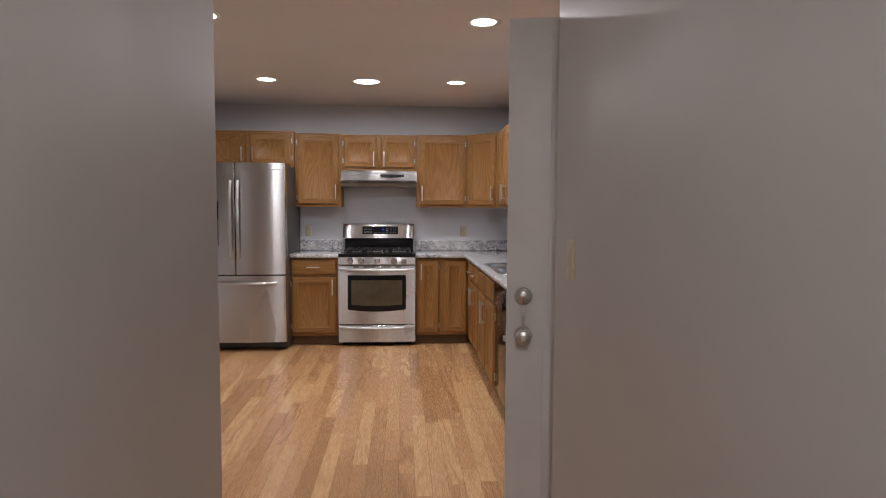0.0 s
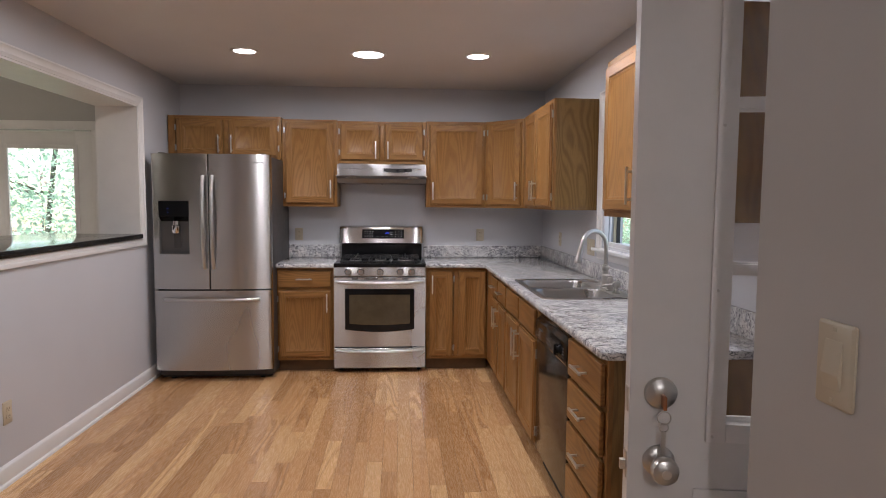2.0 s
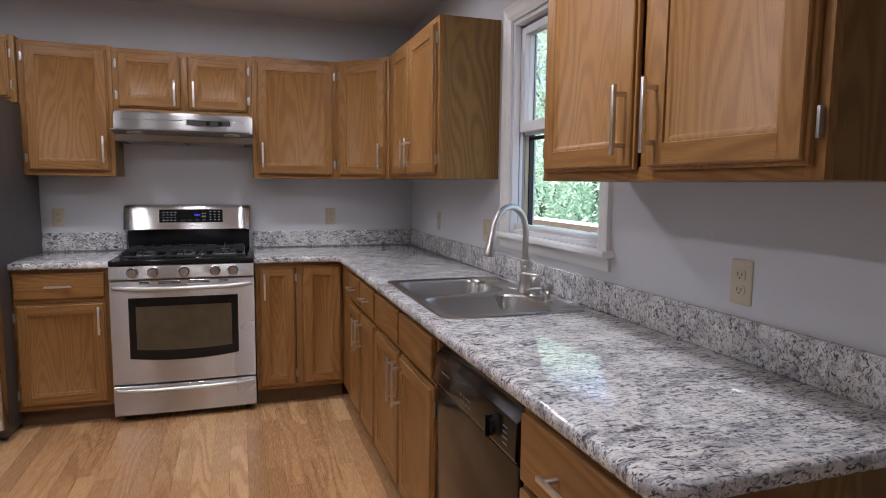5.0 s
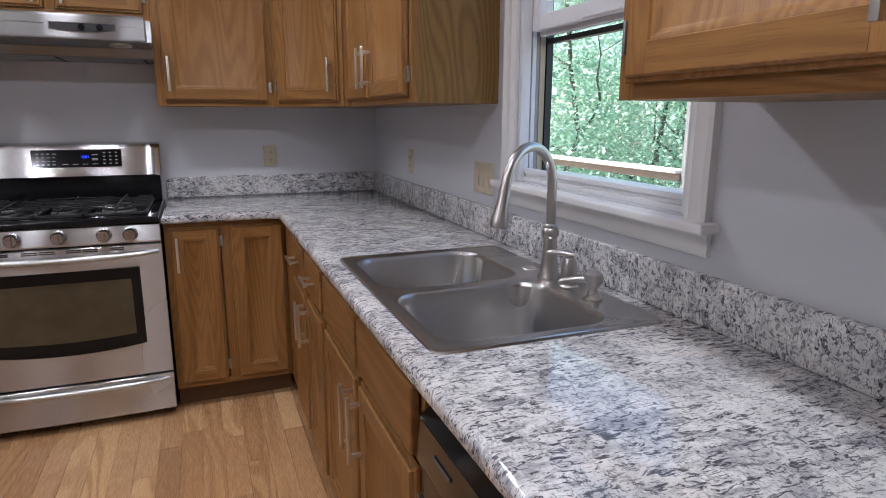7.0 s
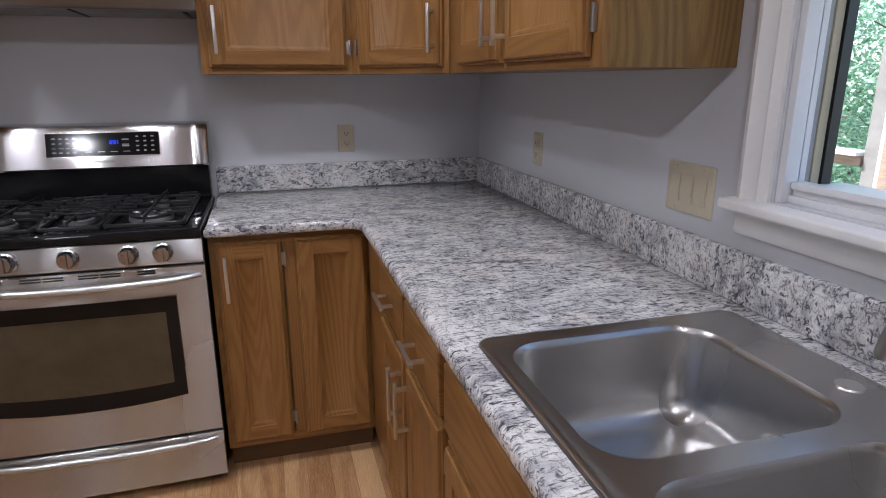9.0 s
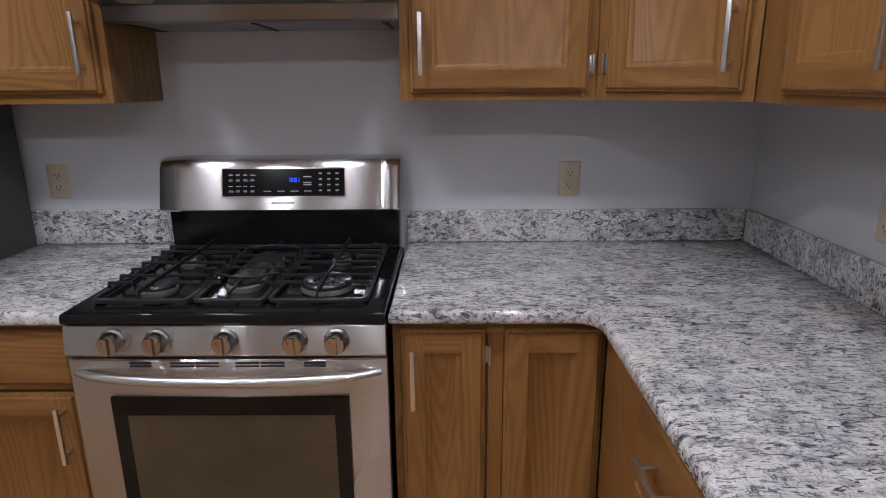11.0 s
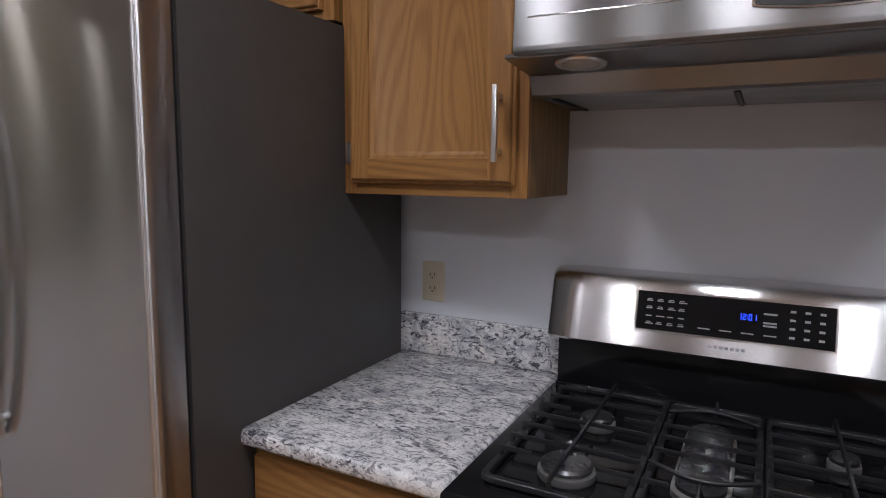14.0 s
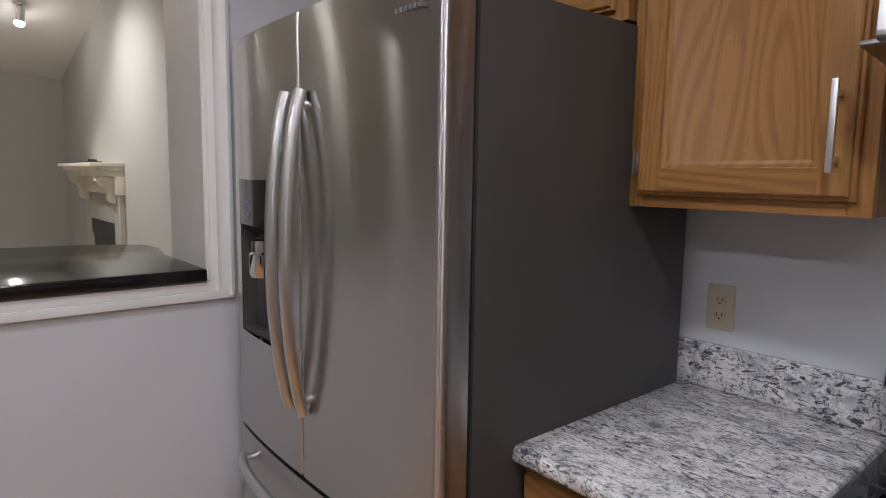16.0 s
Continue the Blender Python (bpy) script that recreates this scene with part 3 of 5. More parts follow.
turned(bm, HX, DT + 0.070, [(0.001, 0.0), (0.0085, 0.0), (0.0095, -0.002), (0.0085, -0.004), (0.001, -0.004)], 20, "y", 0.915)
bmesh.ops.recalc_face_normals(bm, faces=bm.faces)
part("key_cylinder", bm, NICKEL, kn, "small round key cylinder")
bm = bmesh.new()
turned(bm, HX, 0, [(0.001, 0), (0.031, 0), (0.032, 0.005), (0.026, 0.011), (0.012, 0.014), (0.011, 0.030), (0.026, 0.045), (0.0275, 0.056), (0.015, 0.070), (0.001, 0.0705)], 24, "y", 0.915)
part("door_knob", bm, SATIN, dw, "round satin nickel door knob")
part("latch_plate", boxes((DW - 0.001, DW + 0.0015, 0.010, 0.034, 0.87, 0.925), (DW - 0.001, DW + 0.0015, 0.010, 0.034, 1.01, 1.06), (DW, DW + 0.012, 0.016, 0.028, 0.885, 0.905)), SATIN, dw, "nickel latch plates", 0.001)

dc = casing("trim_doorway", EAST, -1, DOORWAY[0] - 0.06, DOORWAY[1] + 0.058, 0.0, DOORWAY[3] + 0.06, 0.062, True, "white moulded casing round the back doorway")
part("jamb", boxes((EAST - 0.002, EAST + 0.162, DOORWAY[1] - 0.018, DOORWAY[1] + 0.002, 0, DOORWAY[3]), (EAST - 0.002, EAST + 0.162, DOORWAY[0] - 0.002, DOORWAY[0] + 0.002, 0, DOORWAY[3]), (EAST - 0.002, EAST + 0.162, DOORWAY[0] + 0.002, DOORWAY[1] - 0.018, DOORWAY[3] - 0.018, DOORWAY[3] + 0.002)), TRIM, dc)
part("door_stop", boxes((EAST + 0.05, EAST + 0.09, DOORWAY[1] - 0.032, DOORWAY[1] - 0.018, 0, DOORWAY[3] - 0.018)), BLACK_MATT, dc, "dark weather strip")
part("strike_plate", boxes((EAST + 0.004, EAST + 0.034, DOORWAY[1] - 0.0205, DOORWAY[1] - 0.0175, 0.865, 0.93), (EAST + 0.012, EAST + 0.030, DOORWAY[1] - 0.0205, DOORWAY[1] - 0.0175, 1.005, 1.065)), NICKEL, dc, "nickel strike plates", 0.0008)
storm = thing("door_2", pose(EAST + 0.15, DOORWAY[0], 0), "closed grey outer door beyond the back doorway", "door", "", "structure")
part("door_leaf", boxes((0.0, 0.035, 0.004, DOORWAY[1] - DOORWAY[0] - 0.02, 0.005, 2.03)), plain("outer_door_paint", (0.24, 0.25, 0.25), 0.5), storm, "", 0.003)


# ---- wall plates ----
def wall_plate(m, kind, gangs=1):
    """Local: front faces -y, centre at the origin."""
    w = 0.07 + 0.046 * (gangs - 1)
    names = {"outlet": ("wall_outlet", "ivory duplex outlet on the wall", "outlet"), "switch": ("light_switch", "ivory rocker light switch on the wall", "switch")}[kind]
    th = thing(names[0], m, names[1] if gangs == 1 else "ivory three-gang switch plate beside the window", names[2])
    bm = bmesh.new()
    o = round_rect(-w / 2, w / 2, -0.0575, 0.0575, 0.005, 3)
    i = inset(o, 0.004)
    loft(bm, [[(x, 0, z) for x, z in o], [(x, -0.003, z) for x, z in o], [(x, -0.006, z) for x, z in i]])
    bmesh.ops.recalc_face_normals(bm, faces=bm.faces)
    part("plate", bm, IVORY, th)
    for g in range(gangs):
        cx = (g - (gangs - 1) / 2) * 0.046
        if kind == "outlet":
            for cz in (-0.0195, 0.0195):
                bm = bmesh.new()
                o = round_rect(cx - 0.0165, cx + 0.0165, cz - 0.0135, cz + 0.0135, 0.008, 4)
                loft(bm, [[(x, -0.005, z) for x, z in o], [(x, -0.0085, z) for x, z in o]])
                bmesh.ops.recalc_face_normals(bm, faces=bm.faces)
                s = part("socket", bm, IVORY, th)
                part("slot", boxes((cx - 0.008, cx - 0.0055, -0.0092, -0.006, cz - 0.003, cz + 0.006), (cx + 0.0055, cx + 0.008, -0.0092, -0.006, cz - 0.003, cz + 0.006), (cx - 0.0025, cx + 0.0025, -0.0092, -0.006, cz - 0.010, cz - 0.006)), IVORY_DARK, s, "dark slots")
        else:
            bm = bmesh.new()
            prism_x(bm, cx - 0.0165, cx + 0.0165, [(-0.005, -0.033), (-0.0075, -0.033), (-0.012, -0.012), (-0.0065, 0.033), (-0.005, 0.033)])
            bmesh.ops.recalc_face_normals(bm, faces=bm.faces)
            part("rocker", bm, IVORY, th, "", 0.0008)
            for sz in (0.045, -0.051):
                part("screw", boxes((cx - 0.003, cx + 0.003, -0.0068, -0.005, sz, sz + 0.006)), IVORY, th)
    return th


wall_plate(pose(0.70, NORTH, 1.122), "outlet")
wall_plate(pose(-0.985, NORTH, 1.125), "outlet")
wall_plate(pose(EAST, 3.475, 1.112, 0, 0, -90), "outlet")
wall_plate(pose(EAST, 5.985, 1.124, 0, 0, -90), "outlet")
wall_plate(pose(EAST, 5.148, 1.119, 0, 0, -90), "switch", 3)
wall_plate(pose(EAST, 3.052, 1.268, 0, 0, -90), "switch")
wall_plate(pose(0.526, 1.651, 1.222, 0, 0, -90), "switch")
wall_plate(pose(WEST, 4.05, 0.36, 0, 0, 90), "outlet")

# ---- ceiling lamps ----
def ceiling_lamp(r):
    th = thing("ceiling_light", pose(0, 0, 0), "round recessed ceiling light, switched on, in a white trim", "ceiling light", "recessed ceiling lights")
    bm = bmesh.new()
    loft(bm, [[(q * math.cos(a), q * math.sin(a), h) for a in (2 * math.pi * k / 40 for k in range(40))] for q, h in ((r + 0.022, 0.0), (r + 0.020, -0.004), (r + 0.002, -0.006), (r, -0.002))], False, False)
    bmesh.ops.recalc_face_normals(bm, faces=bm.faces)
    part("trim_ring", bm, TRIM, th)
    bm = bmesh.new()
    turned(bm, 0, 0, [(0.001, -0.003), (r * 0.5, -0.0032), (r, -0.002)], 40)
    part("diffuser", bm, LED, th, "glowing white diffuser")
    return th


small = ceiling_lamp(0.075)
small.matrix_world = pose(LAMPS[0][0], LAMPS[0][1], CEIL)
# LAMPS[5] gets the same fixture, though that hallway lamp is an addition
for lx, ly, lr, lw in (LAMPS[2], LAMPS[3], LAMPS[4], LAMPS[5]):
    copy_thing(small, pose(lx, ly, CEIL))
big = ceiling_lamp(0.108)
tagged(big, "larger round ceiling light, switched on, above the range aisle")
big.matrix_world = pose(LAMPS[1][0], LAMPS[1][1], CEIL)

# ---- cabinets ----


def bar_pull(parent, x, z, length, upright=True, y=-0.022):
    bm = bmesh.new()
    h, s = length / 2, 0.0055
    for q in (-1, 1):
        e = q * (h - 0.022)
        if upright:
            box(bm, x - 0.004, x + 0.004, y - 0.030, y + 0.001, z + e - 0.006, z + e + 0.006)
        else:
            box(bm, x + e - 0.006, x + e + 0.006, y - 0.030, y + 0.001, z - 0.004, z + 0.004)
    if upright:
        box(bm, x - s, x + s, y - 0.038, y - 0.028, z - h, z + h)
    else:
        box(bm, x - h, x + h, y - 0.038, y - 0.028, z - s, z + s)
    return part("handle", bm, NICKEL, parent, "brushed nickel bar pull", 0.0015)


def hinge(parent, x, z, side):
    bm = boxes((x - 0.007, x + 0.007, -0.003, 0.0, z - 0.022, z + 0.022), (x - side * 0.004 - 0.003, x - side * 0.004 + 0.003, -0.012, -0.002, z - 0.026, z + 0.026))
    return part("hinge", bm, HINGE, parent, "small chrome hinge", 0.0008)


def panel_door(parent, x0, x1, z0, z1, swing, pull_z, pull=0.155):
    """A framed oak door with a stepped outer lip, a moulded inner edge and a sunk flat panel. swing: +1 pull at the right edge, -1 at the left, 0 none."""
    f, y0 = 0.058, -0.022
    o = [(x0, z0), (x1, z0), (x1, z1), (x0, z1)]
    bm = bmesh.new()
    prof = ((0.0, -0.002), (0.0, -0.0105), (0.0015, -0.0125), (0.0075, -0.013), (0.0085, -0.0195), (0.0115, y0), (f, y0), (f + 0.0015, y0 + 0.0045), (f + 0.006, y0 + 0.0055), (f + 0.014, y0 + 0.0105), (f + 0.017, y0 + 0.0125))
    loft(bm, [[(x, y, z) for x, z in (inset(o, d) if d else o)] for d, y in prof], False, True)
    bmesh.ops.recalc_face_normals(bm, faces=bm.faces)
    door = part("door", bm, OAK_V, parent)
    for za, zb in ((z0 + 0.012, z0 + f - 0.0005), (z1 - f + 0.0005, z1 - 0.012)):
        part("rail", boxes((x0 + f - 0.001, x1 - f + 0.001, y0 - 0.0005, y0 + 0.004, za, zb)), OAK_H, door, "", 0.0004, 1)
    if swing:
        bar_pull(door, x1 - 0.030 if swing > 0 else x0 + 0.030, pull_z, pull)
    for hz in (z0 + 0.07, z1 - 0.07):
        if swing:
            hinge(door, (x0 - 0.007) if swing > 0 else (x1 + 0.007), hz, 1 if swing > 0 else -1)
    return door


def drawer_front(parent, x0, x1, z0, z1, pull=0.13):
    bm = boxes((x0, x1, -0.022, -0.002, z0, z1))
    d = part("drawer_front", bm, OAK_H, parent, "", 0.006, 3)
    if pull:
        bar_pull(d, (x0 + x1) / 2, (z0 + z1) / 2, pull, False)
    return d


def cabinet(name, m, w, depth, z0, z1, label, mids=(), cross=(), toe=False, group="", left=0.038, right=0.038):
    """The carcass and face frame; local x along the front, y into the wall. mids: upright mullions; cross: (x0, x1, z) rails."""
    th = thing(name, m, label, "cabinet", group)
    e = 0.0015
    bm = boxes((e, w - e, 0.019, depth, z0 + (0.0 if not toe else 0.0), z1))
    part("body", bm, OAK_SIDE, th, "brown veneered carcass", 0.001)
    for a, b in ((0, left), (w - right, w)):
        part("stile", boxes((a, b, 0, 0.019, z0, z1)), OAK_V, th, "", 0.0012)
    for x in mids:
        part("mullion", boxes((x - 0.019, x + 0.019, 0.0002, 0.019, z0 + 0.032, z1 - 0.034)), OAK_V, th, "", 0.0012)
    for a, b in ((z0, z0 + 0.032), (z1 - 0.034, z1)):
        part("frame_rail", boxes((left, w - right, 0.0004, 0.019, a, b)), OAK_H, th, "", 0.0012)
    for a, b, z in cross:
        part("frame_rail", boxes((a, b, 0.0006, 0.019, z - 0.012, z + 0.012)), OAK_H, th, "", 0.0012)
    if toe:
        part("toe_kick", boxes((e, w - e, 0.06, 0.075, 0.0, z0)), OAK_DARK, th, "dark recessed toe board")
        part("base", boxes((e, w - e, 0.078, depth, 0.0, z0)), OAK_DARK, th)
    return th


UP0, UP1, UY = 1.382, 2.134, 6.33
g_up, g_lo = "oak wall cabinets", "oak base cabinets"
# over the fridge
c = cabinet("wall_cabinet", pose(-2.02, 6.30, 0), 0.945, NORTH - 6.30, 1.785, 2.149, "short oak wall cabinet with two doors above the fridge", (0.4815,), (), False, g_up, 0.06)
panel_door(c, 0.072, 0.458, 1.808, 2.118, 1, 1.91, 0.15)
panel_door(c, 0.505, 0.915, 1.808, 2.118, -1, 1.91, 0.15)
# left of the hood
c = cabinet("wall_cabinet", pose(-1.074, UY, 0), 0.472, NORTH - UY, UP0, UP1, "oak wall cabinet with one framed door beside the fridge", (), (), False, g_up)
panel_door(c, 0.028, 0.448, 1.408, 2.110, 1, 1.535)
# above the hood
c = cabinet("wall_cabinet", pose(-0.60, UY, 0), 0.775, NORTH - UY, 1.753, 2.126, "short oak wall cabinet with two doors above the hood", (0.3875,), (), False, g_up)
panel_door(c, 0.026, 0.364, 1.786, 2.106, 1, 1.875, 0.15)
panel_door(c, 0.410, 0.749, 1.786, 2.106, -1, 1.875, 0.15)
# right of the hood
c = cabinet("wall_cabinet", pose(0.177, UY, 0), 0.5245, NORTH - UY, UP0, UP1, "oak wall cabinet with one wide framed door", (), (), False, g_up)
panel_door(c, 0.026, 0.502, 1.404, 2.108, -1, 1.525)
UX = 0.99
DIAG = (UX - 0.702) * math.sqrt(2) - 0.002
c = cabinet("wall_cabinet", pose(0.702, UY - 0.001, 0, 0, 0, -45), DIAG, 0.03, UP0, UP1, "oak corner wall cabinet with an angled framed door", (), (), False, g_up, 0.03, 0.03)
turn_back = pose(0.702, UY - 0.001, 0, 0, 0, -45).inverted()
foot = [turn_back @ Vector(p) for p in ((0.7265, 6.328, 0), (0.988, 6.0665, 0), (EAST - 0.001, 6.0665, 0), (EAST - 0.001, NORTH - 0.001, 0), (0.7265, NORTH - 0.001, 0))]
bm = bmesh.new()
loft(bm, [[(q.x, q.y, z) for q in foot] for z in (UP0 + 0.001, UP1 - 0.001)])
bmesh.ops.recalc_face_normals(bm, faces=bm.faces)
part("corner_body", bm, OAK_SIDE, c, "brown veneered carcass")
panel_door(c, 0.034, DIAG - 0.022, 1.404, 2.108, 1, 1.525)
# east wall
EY = 6.038
c = cabinet("wall_cabinet", pose(UX, EY, 0, 0, 0, -90), EY - 5.045, EAST - UX, UP0, UP1 + 0.006, "oak wall cabinet with a pair of doors beside the window", (EY - 5.525,), (), False, g_up, 0.142)
panel_door(c, EY - 5.906, EY - 5.538, 1.402, 2.108, 1, 1.52)
panel_door(c, EY - 5.512, EY - 5.075, 1.402, 2.108, -1, 1.52)
c = cabinet("wall_cabinet", pose(UX, 3.98, 0, 0, 0, -90), 0.975, EAST - UX, UP0 - 0.016, UP1 + 0.006, "oak wall cabinet with a pair of doors above the worktop end", (0.507,), (), False, g_up)
panel_door(c, 0.030, 0.480, 1.392, 2.108, 1, 1.51, 0.165)
panel_door(c, 0.534, 0.955, 1.390, 2.108, -1, 1.51, 0.165)

# base cabinets, north wall
LY, LT = 6.012, 0.877
c = cabinet("base_cabinet", pose(-1.082, LY, 0), 0.478, NORTH - LY, 0.10, LT, "oak base cabinet with one drawer and one door", (), ((0.038, 0.44, 0.703),), True, g_lo)
drawer_front(c, 0.024, 0.454, 0.718, 0.856)
panel_door(c, 0.024, 0.454, 0.125, 0.690, 1, 0.59)
c = cabinet("base_cabinet", pose(0.167, LY, 0), 0.52, NORTH - LY, 0.10, LT, "oak corner base cabinet with two narrow doors", (0.252,), (), True, g_lo, 0.038, 0.02)
panel_door(c, 0.020, 0.226, 0.125, 0.856, -1, 0.74)
panel_door(c, 0.272, 0.508, 0.125, 0.856, 0, 0.5)
# base cabinets, east wall
LX = 0.685
c = cabinet("base_cabinet", pose(LX, 5.99, 0, 0, 0, -90), 0.998, EAST - LX - 0.002, 0.10, LT, "oak base cabinet with two drawers over two doors", (0.655,), ((0.33, 0.96, 0.703),), True, g_lo, 0.33)
drawer_front(c, 0.322, 0.642, 0.718, 0.856)
drawer_front(c, 0.668, 0.980, 0.718, 0.856)
panel_door(c, 0.322, 0.642, 0.125, 0.690, 1, 0.58)
panel_door(c, 0.668, 0.980, 0.125, 0.690, -1, 0.58)
c = thing("base_cabinet", pose(LX, 4.99, 0, 0, 0, -90), "oak sink base cabinet with false drawer fronts and two doors", "cabinet", g_lo)
for q in ((0.0015, 0.018, LT), (0.89, 0.9085, LT), (0.018, 0.89, 0.118)):
    part("carcass_panel", boxes((q[0], q[1], 0.019, 0.61, 0.10, q[2])), OAK_SIDE, c, "brown veneered panel")
for q in ((0, 0.038, 0.10, LT), (0.872, 0.91, 0.10, LT)):
    part("stile", boxes((q[0], q[1], 0, 0.019, q[2], q[3])), OAK_V, c, "", 0.0012)
part("mullion", boxes((0.436, 0.474, 0.0002, 0.019, 0.132, 0.843)), OAK_V, c, "", 0.0012)
for a, b in ((0.10, 0.132), (0.843, LT), (0.69, 0.716)):
    part("frame_rail", boxes((0.038, 0.872, 0.0005, 0.019, a, b)), OAK_H, c, "", 0.0012)
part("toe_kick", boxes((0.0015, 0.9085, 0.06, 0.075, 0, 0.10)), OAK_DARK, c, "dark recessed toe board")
drawer_front(c, 0.020, 0.442, 0.718, 0.856, 0)
drawer_front(c, 0.468, 0.890, 0.718, 0.856, 0)
panel_door(c, 0.020, 0.442, 0.125, 0.690, 1, 0.575, 0.18)
panel_door(c, 0.468, 0.890, 0.125, 0.690, -1, 0.575, 0.18)
c = cabinet("base_cabinet", pose(LX, 3.452, 0, 0, 0, -90), 0.478, EAST - LX, 0.10, LT, "oak base cabinet with four drawers at the worktop end", (), ((0.038, 0.440, 0.69), (0.038, 0.440, 0.50), (0.038, 0.440, 0.315)), True, g_lo)
for za, zb in ((0.70, 0.856), (0.515, 0.682), (0.325, 0.495), (0.125, 0.305)):
    drawer_front(c, 0.022, 0.456, za, zb, 0.14)

# ---- dishwasher ----
d = thing("dishwasher", pose(LX + 0.006, 4.075, 0, 0, 0, -90), "black built-in dishwasher under the worktop", "dishwasher")
part("tub", boxes((0.006, 0.612, 0.03, 0.565, 0.02, 0.868)), BLACK_MATT, d)
part("door", boxes((0.004, 0.614, -0.016, 0.028, 0.115, 0.715)), DISH_BLACK, d, "glossy black door panel", 0.006, 3)
bm = bmesh.new()
prism_x(bm, 0.004, 0.614, [(0.028, 0.718), (-0.020, 0.718), (-0.026, 0.73), (-0.022, 0.815), (0.004, 0.835), (0.004, 0.848), (-0.012, 0.856), (-0.012, 0.868), (0.028, 0.868)])
bmesh.ops.recalc_face_normals(bm, faces=bm.faces)
cp = part("control_panel", bm, DISH_BLACK, d, "black control panel with a grip recess", 0.002)
bm = bmesh.new()
turned(bm, 0.50, -0.024, [(0.001, 0.0), (0.032, 0.0), (0.030, 0.006), (0.024, 0.010), (0.022, 0.022), (0.001, 0.023)], 28, "y", 0.77)
box(bm, 0.495, 0.505, -0.054, -0.03, 0.745, 0.795)
part("dial", bm, BLACK_GLOSS, cp, "round black dial")
part("legend", boxes((0.085, 0.16, -0.0262, -0.0245, 0.776, 0.782), *[(0.25 + 0.022 * i, 0.262 + 0.022 * i, -0.0262, -0.0245, 0.745 + 0.018 * j, 0.749 + 0.018 * j) for i in range(4) for j in range(2)], *[(0.545, 0.57, -0.0262, -0.0245, 0.745 + 0.014 * j, 0.747 + 0.014 * j) for j in range(4)]), GREY_PRINT, cp, "faint grey printed marks")
part("kick_plate", boxes((0.006, 0.612, 0.04, 0.055, 0.0, 0.112)), BLACK_MATT, d)

# ---- worktops ----
TOP, CX, CY = 0.915, 0.652, 5.970
SINK = (0.705, 1.238, 4.088, 4.918)
hole = [(SINK[0] + 0.018, SINK[2] + 0.018), (SINK[1] - 0.018, SINK[2] + 0.018), (SINK[1] - 0.018, SINK[3] - 0.018), (SINK[0] + 0.018, SINK[3] - 0.018)]
END = 2.95
corner = [(CX + 0.05 - 0.05 * math.cos(a), END + 0.05 - 0.05 * math.sin(a)) for a in (radians(90 * k / 6) for k in range(7))]
inner = [(CX - 0.055 + 0.055 * math.cos(a), CY - 0.055 + 0.055 * math.sin(a)) for a in (radians(90 - 90 * k / 6) for k in range(7))]
outline = [(0.162, NORTH), (0.162, CY)] + inner + corner + [(EAST, END), (EAST, NORTH)]
bm = bmesh.new()
slab(bm, outline, 0.879, TOP, 0.014, (hole,))
wt = single("worktop", bm, STONE, "white and grey speckled stone-look worktop with rolled edges", "worktop")
part("backsplash", boxes((0.165, EAST - 0.02, NORTH - 0.02, NORTH, TOP + 0.0005, 1.022)), STONE, wt, "", 0.004, 3)
part("backsplash", boxes((EAST - 0.02, EAST, END + 0.03, NORTH - 0.0205, TOP + 0.0005, 1.022)), STONE, wt, "", 0.004, 3)
bm = bmesh.new()
slab(bm, [(-1.088, NORTH), (-1.088, CY), (-0.602, CY), (-0.602, NORTH)], 0.879, TOP, 0.014)
wt = single("worktop", bm, STONE, "short speckled stone-look worktop between fridge and range", "worktop")
part("backsplash", boxes((-1.087, -0.603, NORTH - 0.02, NORTH, TOP + 0.0005, 1.030)), STONE, wt, "", 0.004, 3)

# ---- sink ----
sk = thing("sink", pose(0, 0, 0), "double-bowl stainless steel drop-in sink", "sink")
bowls = [round_rect(0.740, 1.130, 4.522, 4.878, 0.07, 7), round_rect(0.740, 1.135, 4.128, 4.480, 0.07, 7)]
bm = bmesh.new()
o = round_rect(SINK[0], SINK[1], SINK[2], SINK[3], 0.03, 5)
zt = TOP + 0.0065
rings = [[bm.verts.new((x, y, z)) for x, y in inset(o, q)] for q, z in ((0.0, TOP + 0.0006), (0.003, TOP + 0.005), (0.010, zt), (0.018, zt - 0.0035))]
n = len(o)
for a, b in zip(rings, rings[1:]):
    for i in range(n):
        bm.faces.new((a[i], a[(i + 1) % n], b[(i + 1) % n], b[i]))
edges = [bm.edges.get((rings[-1][i], rings[-1][(i + 1) % n])) for i in range(n)]
tops = []
for h in bowls:
    hv = [bm.verts.new((x, y, zt - 0.0035)) for x, y in h]
    tops.append(hv)
    edges += [bm.edges.new((hv[i], hv[(i + 1) % len(hv)])) for i in range(len(hv))]
bmesh.ops.triangle_fill(bm, use_beauty=True, edges=edges)
for h, hv in zip(bowls, tops):
    prev = hv
    for q, dz in ((0.004, 0.004), (0.008, 0.012), (0.014, 0.135), (0.022, 0.158), (0.040, 0.172), (0.065, 0.178)):
        cur = [bm.verts.new((x, y, zt - 0.0035 - dz)) for x, y in inset(h, q)]
        for i in range(len(h)):
            j = (i + 1) % len(h)
            bm.faces.new((prev[i], prev[j], cur[j], cur[i]))
        prev = cur
    bm.faces.new(prev)
bmesh.ops.recalc_face_normals(bm, faces=bm.faces)
part("basin", bm, SINK_STEEL, sk)
